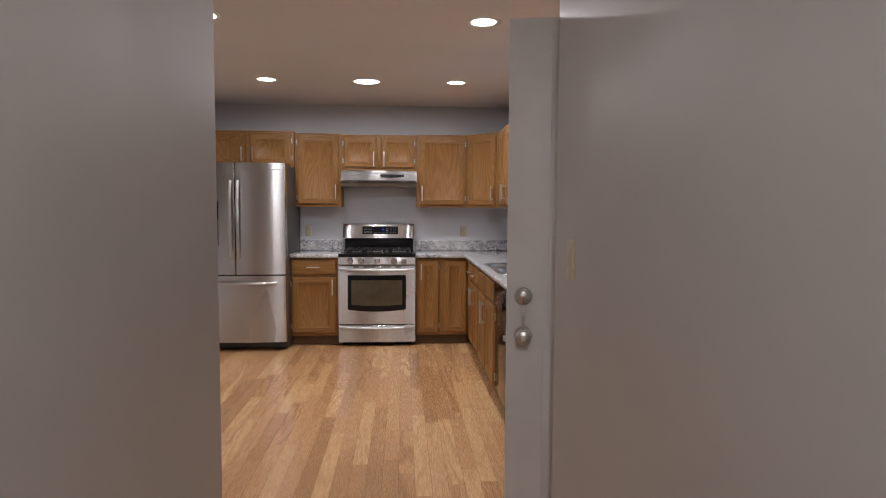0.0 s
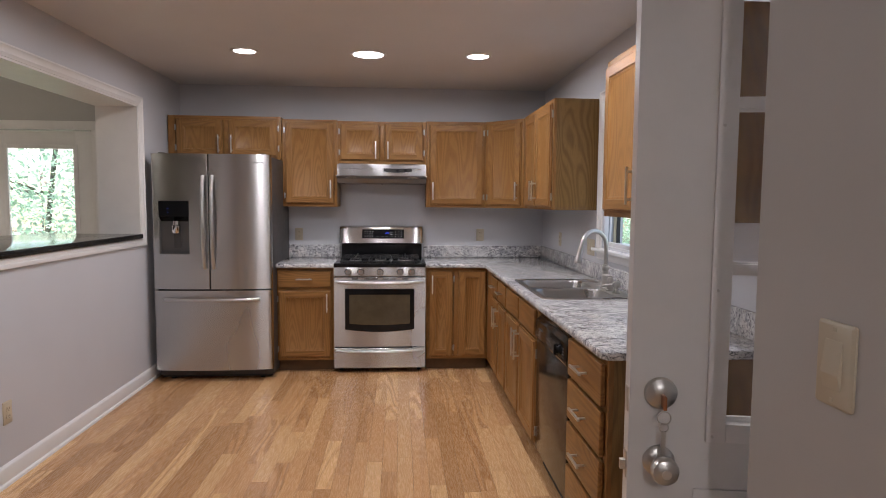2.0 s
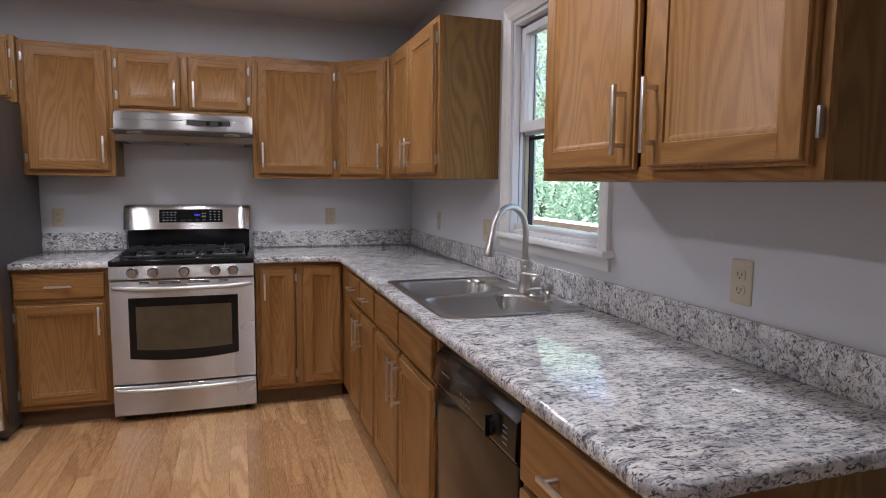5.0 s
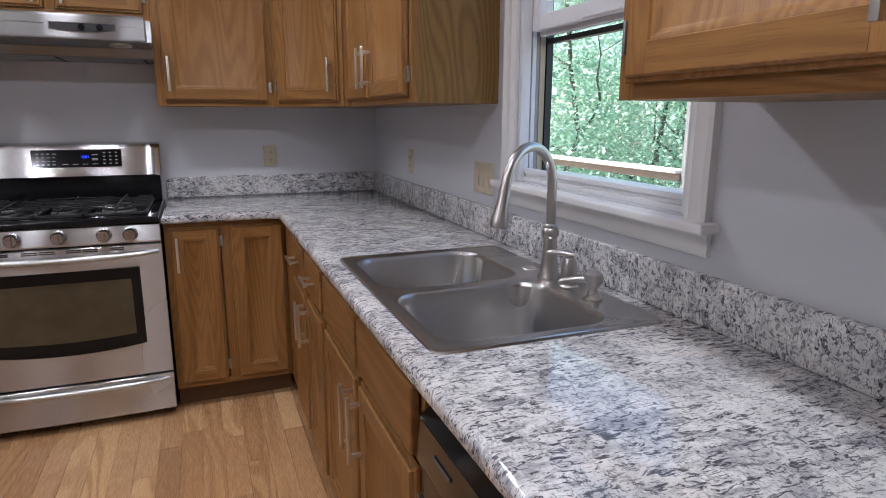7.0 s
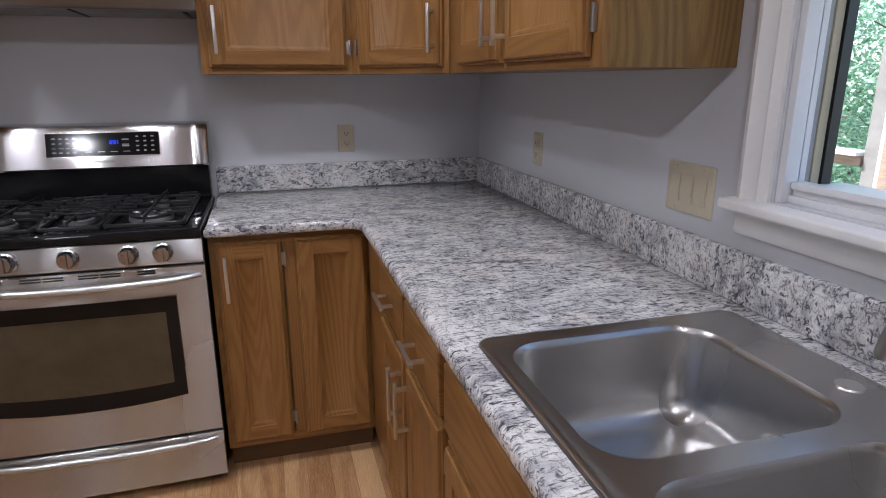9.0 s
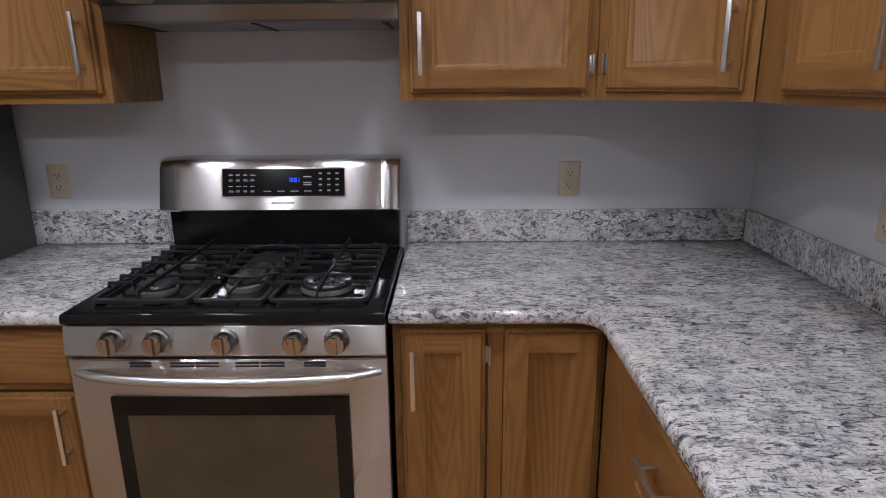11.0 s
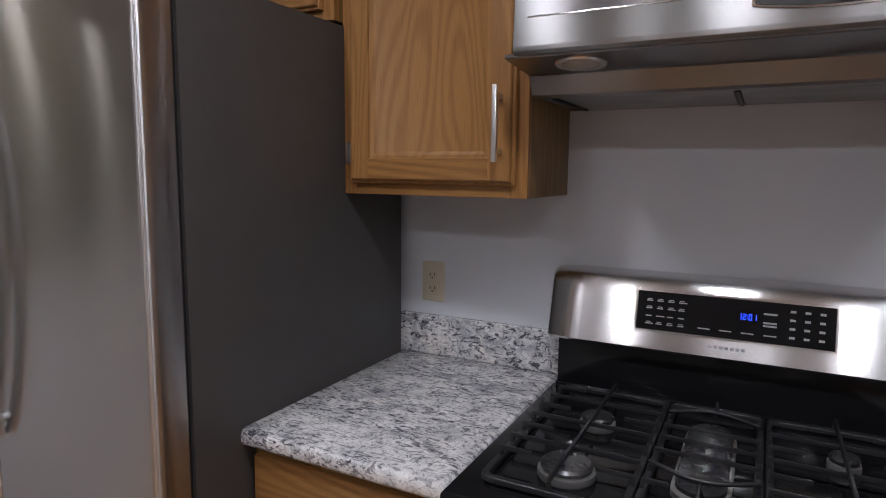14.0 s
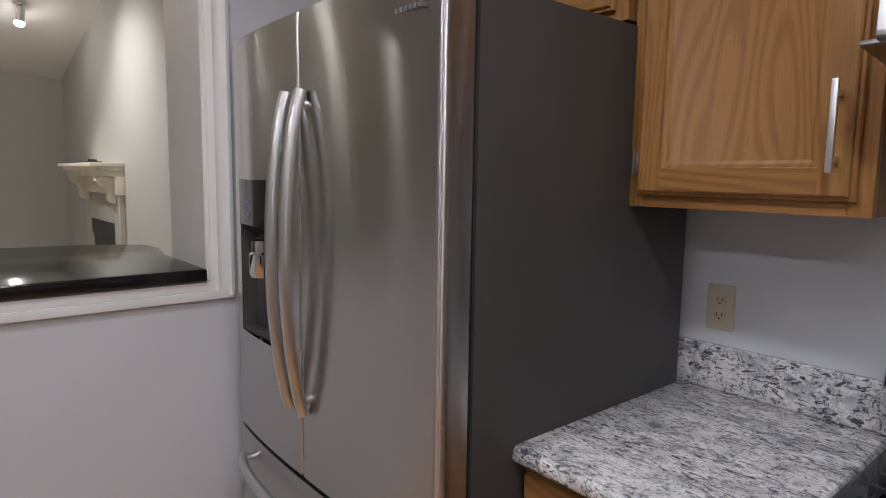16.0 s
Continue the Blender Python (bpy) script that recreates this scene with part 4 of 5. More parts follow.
for h in bowls:
    cx, cy = sum(p[0] for p in h) / len(h), sum(p[1] for p in h) / len(h)
    bm = bmesh.new()
    turned(bm, cx, cy, [(0.001, 0.001), (0.026, 0.001), (0.030, 0.004), (0.042, 0.004), (0.044, 0.0)], 28, "z", zt - 0.1825)
    part("drain", bm, CHROME, sk, "round strainer drain")
bm = bmesh.new()
turned(bm, 1.188, 4.60, [(0.001, 0.004), (0.020, 0.003), (0.022, 0.0)], 24, "z", zt - 0.0035)
part("hole_cap", bm, NICKEL, sk, "small round hole cover")

# ---- faucet ----
DECK = zt - 0.003
fx, fy = 1.184, 4.490
f = thing("faucet", pose(fx, fy, DECK), "brushed nickel gooseneck pull-down faucet behind the sink", "faucet")
bm = bmesh.new()
turned(bm, 0, 0, [(0.001, 0), (0.030, 0), (0.030, 0.006), (0.026, 0.012), (0.0215, 0.05), (0.018, 0.100), (0.0175, 0.108), (0.021, 0.112), (0.0235, 0.122), (0.021, 0.132), (0.0175, 0.136), (0.0185, 0.142), (0.014, 0.146), (0.001, 0.146)], 28)
part("faucet_body", bm, FAUCET, f)
bm = bmesh.new()
R = 0.101
pts = [(0, 0, 0.14), (0, 0, 0.20), (0, 0, 0.248)]
for k in range(1, 17):
    a = radians(180 * k / 16 * 0.95)
    pts.append((-(R - R * math.cos(a)) * 0.90, -(R - R * math.cos(a)) * 0.44, 0.248 + R * math.sin(a)))
last = Vector(pts[-1]) - Vector(pts[-2])
pts.append(tuple(Vector(pts[-1]) + last.normalized() * 0.02))
tube(bm, pts, 0.0125, 18)
part("spout", bm, FAUCET, f, "arched spout")
p = Vector(pts[-1])
dv = last.normalized()
bm = bmesh.new()
tube(bm, [p - dv * 0.012, p, p + dv * 0.03, p + dv * 0.066, p + dv * 0.078, p + dv * 0.084], [0.0140, 0.0145, 0.0155, 0.0215, 0.0225, 0.020], 20)
part("spray_head", bm, FAUCET, f, "flared spray head")
f = thing("faucet_lever", pose(1.180, 4.388, DECK), "nickel side lever of the faucet", "faucet")
bm = bmesh.new()
turned(bm, 0, 0, [(0.001, 0), (0.026, 0), (0.026, 0.005), (0.021, 0.010), (0.0205, 0.045), (0.0195, 0.062), (0.014, 0.076), (0.001, 0.082)], 26)
part("valve_body", bm, FAUCET, f)
bm = bmesh.new()
tube(bm, [(0.010, -0.006, 0.084), (-0.002, 0.004, 0.086), (-0.015, 0.018, 0.088), (-0.028, 0.030, 0.088), (-0.037, 0.038, 0.086), (-0.041, 0.042, 0.085)], [0.006, 0.009, 0.0095, 0.008, 0.0055, 0.002], 14, 0.7)
part("lever", bm, FAUCET, f, "leaf-shaped lever")
f = thing("soap_dispenser", pose(1.177, 4.280, DECK), "nickel soap dispenser with a round knob beside the faucet", "soap dispenser")
bm = bmesh.new()
turned(bm, 0, 0, [(0.001, 0), (0.024, 0), (0.023, 0.005), (0.014, 0.012), (0.011, 0.026), (0.014, 0.032), (0.021, 0.040), (0.0235, 0.051), (0.021, 0.062), (0.012, 0.069), (0.001, 0.071)], 26)
part("pump", bm, FAUCET, f)
bm = bmesh.new()
tube(bm, [(0, 0, 0.048), (-0.03, 0.018, 0.047), (-0.058, 0.036, 0.042), (-0.068, 0.042, 0.036)], [0.009, 0.008, 0.0075, 0.0065], 14)
part("nozzle", bm, FAUCET, f)

# ---- fridge ----
FX0, FX1, FTOP, FSPLIT = -1.970, -1.066, 1.788, 0.732
FW = FX1 - FX0
fr = thing("fridge", pose(FX0, 5.857, 0), "stainless french-door fridge with charcoal sides and a dispenser", "fridge")
part("cabinet", boxes((0.004, FW - 0.004, 0.0, 0.735, 0.03, FTOP - 0.012)), FRIDGE_SIDE, fr, "charcoal enamelled cabinet", 0.004)
part("gasket", boxes((0.012, FW - 0.012, -0.014, 0.0, 0.09, FTOP - 0.02)), BLACK_MATT, fr)
part("kick_grille", boxes((0.02, FW - 0.02, 0.015, 0.04, 0.012, 0.085)), BLACK_MATT, fr)
for xx in (0.10, FW - 0.10):
    bm = bmesh.new()
    turned(bm, xx, 0.03, [(0.001, 0), (0.022, 0), (0.022, 0.012), (0.01, 0.014), (0.01, 0.03), (0.001, 0.03)], 16)
    part("foot", bm, BLACK_MATT, fr)
for xx in (0.05, FW - 0.09):
    part("hinge_cover", boxes((xx, xx + 0.045, -0.06, 0.08, FTOP - 0.012, FTOP + 0.010)), BLACK_MATT, fr, "", 0.005)


def bowed(x):
    """How far forward the doors' front stands at x, with rolled outer edges."""
    u = 2 * x / FW - 1
    edge = max(0.0, (abs(u) - 0.970) / 0.030)
    return -0.080 - 0.028 * (1 - abs(u) ** 2.6) + 0.010 * edge * edge


def fridge_door(name, x0, x1, z0, z1, opening=None, label=""):
    """A door with the bowed front; opening (xa, xb, za, zb) is a recess through its face."""
    xs = [x0 + (x1 - x0) * k / 28 for k in range(29)]
    xs += [x for e in (x0, x1) for q in (0.0015, 0.003, 0.0045, 0.006, 0.009, 0.012) for x in (e + q, e - q) if x0 < x < x1]
    zs = [z0, z1]
    if opening:
        xs += [opening[0], opening[1]]
        zs += [opening[2], opening[3]]
    xs, zs = sorted(set(xs)), sorted(set(zs))
    bm = bmesh.new()
    g = {}

    def v(x, y, z):
        key = (round(x, 5), round(y, 5), round(z, 5))
        if key not in g:
            g[key] = bm.verts.new((x, y, z))
        return g[key]

    def yy(x):
        e = min(x - x0, x1 - x)
        return bowed(x) + (0.006 * (1 - e / 0.006) ** 2 if e < 0.006 else 0.0)

    back = -0.015
    for a, b in zip(xs, xs[1:]):
        for c, d in zip(zs, zs[1:]):
            if opening and opening[0] - 1e-6 <= a < opening[1] - 1e-6 and opening[2] - 1e-6 <= c < opening[3] - 1e-6:
                continue
            bm.faces.new((v(a, yy(a), c), v(b, yy(b), c), v(b, yy(b), d), v(a, yy(a), d)))
        bm.faces.new((v(a, back, z1), v(a, yy(a), z1), v(b, yy(b), z1), v(b, back, z1)))
        bm.faces.new((v(a, yy(a), z0), v(a, back, z0), v(b, back, z0), v(b, yy(b), z0)))
    for c, d in zip(zs, zs[1:]):
        for x in (x0, x1):
            bm.faces.new((v(x, back, c), v(x, yy(x), c), v(x, yy(x), d), v(x, back, d)))
    bmesh.ops.recalc_face_normals(bm, faces=bm.faces)
    return part(name, bm, STEEL_H, fr, label)


MID = 0.440
DSP = (0.057, 0.288, 1.012, 1.425)
ld = fridge_door("left_door", 0.0, MID - 0.003, FSPLIT + 0.006, FTOP, DSP, "stainless door with an ice and water dispenser")
rd = fridge_door("right_door", MID + 0.003, FW, FSPLIT + 0.006, FTOP)
fd = fridge_door("freezer_drawer", 0.0, FW, 0.092, FSPLIT - 0.006)
ya = -0.045
bm = bmesh.new()
box(bm, DSP[0], DSP[1], ya, ya + 0.004, DSP[2], DSP[3])
for x0, x1 in ((DSP[0] - 0.002, DSP[0] + 0.001), (DSP[1] - 0.001, DSP[1] + 0.002)):
    box(bm, x0, x1, bowed((x0 + x1) / 2) + 0.002, ya, DSP[2], DSP[3])
box(bm, DSP[0], DSP[1], bowed(0.17) + 0.014, ya, DSP[2] - 0.002, DSP[2] + 0.006)
part("dispenser_recess", bm, plain("dispenser_grey", (0.13, 0.128, 0.125), 0.42, 0.3), ld, "grey dispenser recess")
bm = bmesh.new()
loft(bm, [[(DSP[0] - 0.001, bowed(DSP[0]) - 0.002, z) if s == 0 else (DSP[0] - 0.001, ya, z) for s, z in ((0, 1.305), (0, DSP[3] + 0.001), (1, DSP[3] + 0.001), (1, 1.265))],
          [(DSP[1] + 0.001, bowed(DSP[1]) - 0.002, z) if s == 0 else (DSP[1] + 0.001, ya, z) for s, z in ((0, 1.305), (0, DSP[3] + 0.001), (1, DSP[3] + 0.001), (1, 1.265))]])
bmesh.ops.recalc_face_normals(bm, faces=bm.faces)
pn = part("dispenser_panel", bm, BLACK_GLOSS, ld, "glossy black touch panel", 0.001)
BLUE_DOT = glow("indicator_blue", (0.05, 0.12, 0.8), 0.3)
for i in range(3):
    for j in range(2):
        part("indicator", boxes((0.125 + 0.03 * i, 0.131 + 0.03 * i, bowed(0.15) + 0.0005, bowed(0.15) + 0.010, 1.335 + 0.03 * j, 1.339 + 0.03 * j)), BLUE_DOT, pn, "tiny blue indicator light")
bm = bmesh.new()
turned(bm, 0.185, -0.085, [(0.001, 0), (0.028, 0), (0.033, 0.012), (0.033, 0.060), (0.026, 0.066), (0.026, 0.095), (0.001, 0.095)], 22, "z", 1.175)
part("spout", bm, CHROME, ld, "silver dispenser spout")
bm = boxes((0.158, 0.212, -0.062, -0.057, 1.06, 1.19))
part("paddle", bm, FRIDGE_SIDE, ld, "", 0.002)


def fridge_pull(parent, pts, r, posts):
    bm = bmesh.new()
    tube(bm, pts, r, 14, 0.75)
    for a, b in posts:
        tube(bm, [a, b], 0.009, 10)
    return part("handle", bm, STEEL_V, parent, "long bowed steel handle")


for door, hx in ((ld, MID - 0.034), (rd, MID + 0.034)):
    pts, n = [], 18
    for k in range(n + 1):
        u = 2 * k / n - 1
        pts.append((hx, bowed(hx) - 0.012 - 0.042 * (1 - u * u) ** 0.85, 1.260 + u * 0.360))
    fridge_pull(door, pts, 0.0145, [((hx, bowed(hx) + 0.005, z), (hx, bowed(hx) - 0.03, z)) for z in (0.935, 1.589)])
pts, n = [], 18
for k in range(n + 1):
    u = 2 * k / n - 1
    x = FW / 2 + u * 0.365
    pts.append((x, bowed(x) - 0.016 - 0.036 * (1 - u * u) ** 0.5, 0.660))
fridge_pull(fd, pts, 0.0135, [((x, bowed(x) + 0.005, 0.66), (x, bowed(x) - 0.03, 0.66)) for x in (FW / 2 - 0.34, FW / 2 + 0.34)])
part("name_mark", boxes(*[(FW - 0.135 + 0.0135 * i, FW - 0.127 + 0.0135 * i, bowed(FW - 0.09) - 0.0035, bowed(FW - 0.09) + 0.006, 1.722, 1.730) for i in range(7)]), GREY_PRINT, rd, "small grey lettering bars")

# ---- range ----
RX0, RX1, RY = -0.598, 0.158, 5.965
RW = RX1 - RX0
rg = thing("range", pose(RX0, RY, 0), "stainless gas range with black cooktop and five burners", "range")
part("body", boxes((0.004, RW - 0.004, 0.03, 0.63, 0.035, 0.885)), BLACK_GLOSS, rg, "black enamelled sides", 0.003)
for xx in (0.05, RW - 0.05):
    bm = bmesh.new()
    turned(bm, xx, 0.09, [(0.001, 0), (0.018, 0), (0.018, 0.012), (0.009, 0.014), (0.009, 0.036), (0.001, 0.036)], 14)
    part("foot", bm, BLACK_MATT, rg)


def front_plate(z0, z1, y_mid, y_edge, t=0.028, cells=14, hole=None):
    """A slightly bowed front plate across the range, thick at the back."""
    bm = bmesh.new()
    rows = []
    for k in range(cells + 1):
        u = 2 * k / cells - 1
        x = RW * k / cells
        y = y_edge + (y_mid - y_edge) * (1 - u * u)
        rows.append([(x, y + 0.004, z0), (x, y, z0 + 0.004), (x, y, z1 - 0.004), (x, y + 0.004, z1), (x, t, z1), (x, t, z0)])
    loft(bm, rows)
    bmesh.ops.recalc_face_normals(bm, faces=bm.faces)
    return bm


dr = part("storage_drawer", front_plate(0.042, 0.212, -0.022, -0.012), STEEL_RANGE, rg, "stainless lower drawer")


def arc_bar(parent, z, half, out, sag, r):
    bm = bmesh.new()
    pts = []
    for k in range(21):
        u = 2 * k / 20 - 1
        pts.append((RW / 2 + u * half, -0.016 - out * (1 - abs(u) ** 3) ** 0.7, z - sag * (1 - u * u)))
    tube(bm, pts, [r * (0.62 + 0.38 * (1 - (2 * k / 20 - 1) ** 6)) for k in range(21)], 16, 0.8)
    return part("handle", bm, STEEL_V, parent, "full-width steel bar handle")


arc_bar(dr, 0.192, 0.362, 0.022, 0.006, 0.010)
od = part("oven_door", front_plate(0.222, 0.806, -0.024, -0.014), STEEL_RANGE, rg, "stainless oven door")
arc_bar(od, 0.772, 0.364, 0.038, 0.008, 0.0125)


def lens_shape(x0, x1, z0, z1, sag, n=14):
    pts = [(x1, z1), (x0, z1)]
    for k in range(n + 1):
        u = 2 * k / n - 1
        pts.append((x0 + (x1 - x0) * k / n, z0 - sag * (1 - u * u)))
    return pts


def plate_on_door(name, pts, y, t, material, parent, label):
    """A thin plate that follows the bow of the door."""
    bm = bmesh.new()
    rows = []
    for q in (0.0, -t):
        rows.append([(x, y + q, z) for x, z in pts])
    loft(bm, rows)
    bmesh.ops.recalc_face_normals(bm, faces=bm.faces)
    return part(name, bm, material, parent, label)


wb = plate_on_door("window_frame", lens_shape(0.092, 0.664, 0.372, 0.710, 0.022), -0.020, 0.0065, BLACK_GLOSS, od, "black glass border of the oven window")
plate_on_door("oven_window", lens_shape(0.128, 0.628, 0.420, 0.662, 0.012), -0.0262, 0.0012, OVEN_GLASS, wb, "dark oven window with an amber reflection in its colour")
vents = [(0.149, 0.200), (0.246, 0.302), (0.306, 0.362), (0.400, 0.456), (0.460, 0.516), (0.562, 0.613)]
for a, b in vents:
    for z in (0.7875, 0.7955):
        part("vent_slot", boxes((a, b, -0.0245, -0.020, z, z + 0.0045)), BLACK_MATT, od, "", 0.001)
bm = bmesh.new()
prism_x(bm, 0.0, RW, [(0.03, 0.814), (-0.022, 0.814), (-0.026, 0.82), (-0.016, 0.888), (-0.008, 0.893), (0.03, 0.893)])
bmesh.ops.recalc_face_normals(bm, faces=bm.faces)
cpn = part("control_panel", bm, STEEL_RANGE, rg, "stainless knob panel", 0.002)
for i, kx in enumerate((0.118, 0.222, 0.382, 0.545, 0.642)):
    bm = bmesh.new()
    turned(bm, kx, -0.020, [(0.001, 0), (0.030, 0.0), (0.030, 0.004), (0.0255, 0.008), (0.0235, 0.030), (0.021, 0.034), (0.001, 0.034)], 30, "y", 0.853)
    box(bm, kx - 0.005, kx + 0.005, -0.060, -0.050, 0.832, 0.874)
    bmesh.ops.recalc_face_normals(bm, faces=bm.faces)
    kb = part("knob", bm, KNOB, cpn, "round silver burner knob")
    part("pointer", boxes((kx - 0.0115, kx - 0.0085, -0.0548, -0.052, 0.856, 0.866)), RED_MARK, kb, "red mark")
bm = bmesh.new()
o = [(0.0, -0.022), (RW, -0.022), (RW, 0.575), (0.0, 0.575)]
slab(bm, o, 0.893, 0.922, 0.010)
ct = part("cooktop", bm, BLACK_GLOSS, rg, "glossy black cooktop")
part("cooktop_well", boxes((0.055, RW - 0.055, 0.055, 0.53, 0.9225, 0.9245)), BLACK_GLOSS, ct)
burners = [(0.170, 0.118, 0.050), (0.168, 0.345, 0.036), (RW / 2, 0.262, 0.0), (0.594, 0.140, 0.068), (0.592, 0.372, 0.027)]
for bx, by, br in burners:
    if br:
        bm = bmesh.new()
        turned(bm, bx, by, [(0.001, 0), (br * 0.95, 0), (br, 0.004), (br * 0.98, 0.014), (br * 0.7, 0.017), (0.001, 0.017)], 30, "z", 0.9245)
        b = part("burner", bm, BURNER, rg, "round alloy gas burner")
        bm = bmesh.new()
        if br > 0.06:
            loft(bm, [[(bx + q * math.cos(a), by + q * math.sin(a), h) for a in (2 * math.pi * k / 30 for k in range(30))] for q, h in ((0.034, 0.941), (0.034, 0.950), (0.040, 0.952), (0.060, 0.952), (0.064, 0.947), (0.064, 0.941))], False, False)
            turned(bm, bx, by, [(0.001, 0), (0.020, 0), (0.021, 0.008), (0.018, 0.011), (0.001, 0.011)], 22, "z", 0.941)
        else:
            turned(bm, bx, by, [(0.001, 0), (br * 0.86, 0), (br * 0.9, 0.006), (br * 0.8, 0.011), (0.001, 0.012)], 26, "z", 0.941)
        part("burner_cap", bm, CAP, b, "black burner cap")
    else:
        bm = bmesh.new()
        o = round_rect(bx - 0.045, bx + 0.045, by - 0.155, by + 0.155, 0.045, 8)
        loft(bm, [[(x, y, z) for x, y in inset(o, q)] for q, z in ((0.0, 0.9245), (0.0, 0.936), (0.006, 0.940))])
        bmesh.ops.recalc_face_normals(bm, faces=bm.faces)
        b = part("burner", bm, BURNER, rg, "long oval gas burner")
        bm = bmesh.new()
        loft(bm, [[(x, y, z) for x, y in inset(o, q)] for q, z in ((0.006, 0.9405), (0.006, 0.948), (0.012, 0.952))])
        bmesh.ops.recalc_face_normals(bm, faces=bm.faces)
        part("burner_cap", bm, CAP, b, "black oval burner cap")


def grate(x0, x1, middle):
    """One cast-iron grate: outer frame, fingers front to back and across."""
    bm = bmesh.new()
    z0, z1, w = 0.949, 0.957, 0.0056
    y0, y1, fw = 0.026, 0.535, 0.013
    o = round_rect(x0, x1, y0, y1, 0.022, 4)
    i = inset(o, fw)
    loft(bm, [[(x, y, z) for x, y in q] for q, z in ((o, 0.929), (o, 0.937), (inset(o, 0.002), 0.939), (inset(o, fw - 0.002), 0.939), (i, 0.937), (i, 0.929))], False, False)
    cx = (x0 + x1) / 2
    if not middle:
        for y in (0.170, 0.288, 0.405):
            box(bm, x0 + 0.004, x1 - 0.004, y - w / 2, y + w / 2, z0, z1)
        for y in (0.112, 0.230, 0.345, 0.465):
            box(bm, x0 + 0.004, x0 + 0.066, y - w / 2, y + w / 2, z0, z1)
            box(bm, x1 - 0.066, x1 - 0.004, y - w / 2, y + w / 2, z0, z1)
        box(bm, cx - w / 2, cx + w / 2, y0 + 0.004, y1 - 0.004, z0 + 0.002, z1 + 0.004)
        stubs = (0.112, 0.170, 0.230, 0.288, 0.345, 0.405, 0.465)
    else:
        for y in (0.237, 0.298, 0.357):
            box(bm, x0 + 0.004, x1 - 0.004, y - w / 2, y + w / 2, z0, z1)
        for y in (0.112, 0.465):
            box(bm, x0 + 0.004, x0 + 0.045, y - w / 2, y + w / 2, z0, z1)
            box(bm, x1 - 0.045, x1 - 0.004, y - w / 2, y + w / 2, z0, z1)
        for s, ye in ((1, 0.425), (-1, 0.178)):
            pts = []
            for k in range(17):
                u = 2 * k / 16 - 1
                pts.append((cx + u * (x1 - x0 - 0.01) / 2, ye + s * 0.034 * (1 - u * u) ** 1.3, z1 - 0.001))
            tube(bm, pts, 0.0042, 8)
            a, b = sorted((ye + s * 0.032, y0 + 0.004 if s < 0 else y1 - 0.004))
            box(bm, cx - w / 2, cx + w / 2, a, b, z0 - 0.002, z1 - 0.002)
        stubs = (0.112, 0.178, 0.237, 0.298, 0.357, 0.425, 0.465)
    for a in (x0 + 0.003, x1 - 0.010):
        for b in stubs:
            box(bm, a, a + 0.007, b - 0.0034, b + 0.0034, 0.9385, z0 + 0.001)
    for b in (y0 + 0.003, y1 - 0.010):
        box(bm, cx - 0.0034, cx + 0.0034, b, b + 0.007, 0.9385, z0 + 0.001)
    for a in (x0 + 0.004, x1 - 0.013):
        for b in (y0 + 0.016, y1 - 0.026):
            box(bm, a, a + 0.009, b, b + 0.009, 0.9245, 0.9295)
    bmesh.ops.recalc_face_normals(bm, faces=bm.faces)
    return part("grate", bm, IRON, rg, "black cast-iron grate", 0.0012)


grate(0.045, 0.286, False)
grate(0.289, RW - 0.289, True)
grate(RW - 0.286, RW - 0.045, False)
# backguard: black riser, then a steel console with a rolled top
part("riser", boxes((0.012, RW - 0.012, 0.572, 0.655, 0.905, 1.046)), BLACK_GLOSS, rg, "black riser behind the burners", 0.006)
part("riser_lip", boxes((0.012, RW - 0.012, 0.558, 0.574, 0.9215, 0.931)), BLACK_GLOSS, rg, "", 0.003, 3)
bm = bmesh.new()
prof = [(0.655, 1.046), (0.534, 1.046), (0.528, 1.052), (0.561, 1.178), (0.567, 1.194), (0.578, 1.204), (0.60, 1.208), (0.655, 1.208)]
rows = []
ends = (-0.008, -0.004, 0.004, 0.014, 0.026, 0.040, 0.056, 0.074)
for x in ends + tuple(RW - 0.010 - e for e in reversed(ends)):
    e = min(x + 0.008, RW - 0.002 - x)
    q = 0.016 * max(0.0, 1 - e / 0.082) ** 2 + (0.004 * (1 - e / 0.004) if e < 0.004 else 0.0)
    rows.append([(x, min(0.655, y + q), z - (0.2 * q if z > 1.1 else 0)) for y, z in prof])
loft(bm, rows)
bmesh.ops.recalc_face_normals(bm, faces=bm.faces)
bg = part("backguard", bm, STEEL_CONSOLE, rg, "stainless console with a rolled top")


def on_console(x, z, out=0.0):
    return 0.528 + (z - 1.052) * 0.2619 - out


def console_plate(bm, x0, x1, z0, z1, out, t=0.004):
    loft(bm, [[(x, on_console(x, z, q), z) for x, z in ((x0, z0), (x1, z0), (x1, z1), (x0, z1))] for q in (out - t, out)])


bm = bmesh.new()
console_plate(bm, 0.196, 0.584, 1.090, 1.180, 0.0015)
bmesh.ops.recalc_face_normals(bm, faces=bm.faces)
part("bezel", bm, CHROME, bg, "thin bright bezel")
bm = bmesh.new()
console_plate(bm, 0.200, 0.580, 1.094, 1.176, 0.003)
bmesh.ops.recalc_face_normals(bm, faces=bm.faces)
ds = part("display", bm, BLACK_GLOSS, bg, "black control display")
bm = bmesh.new()
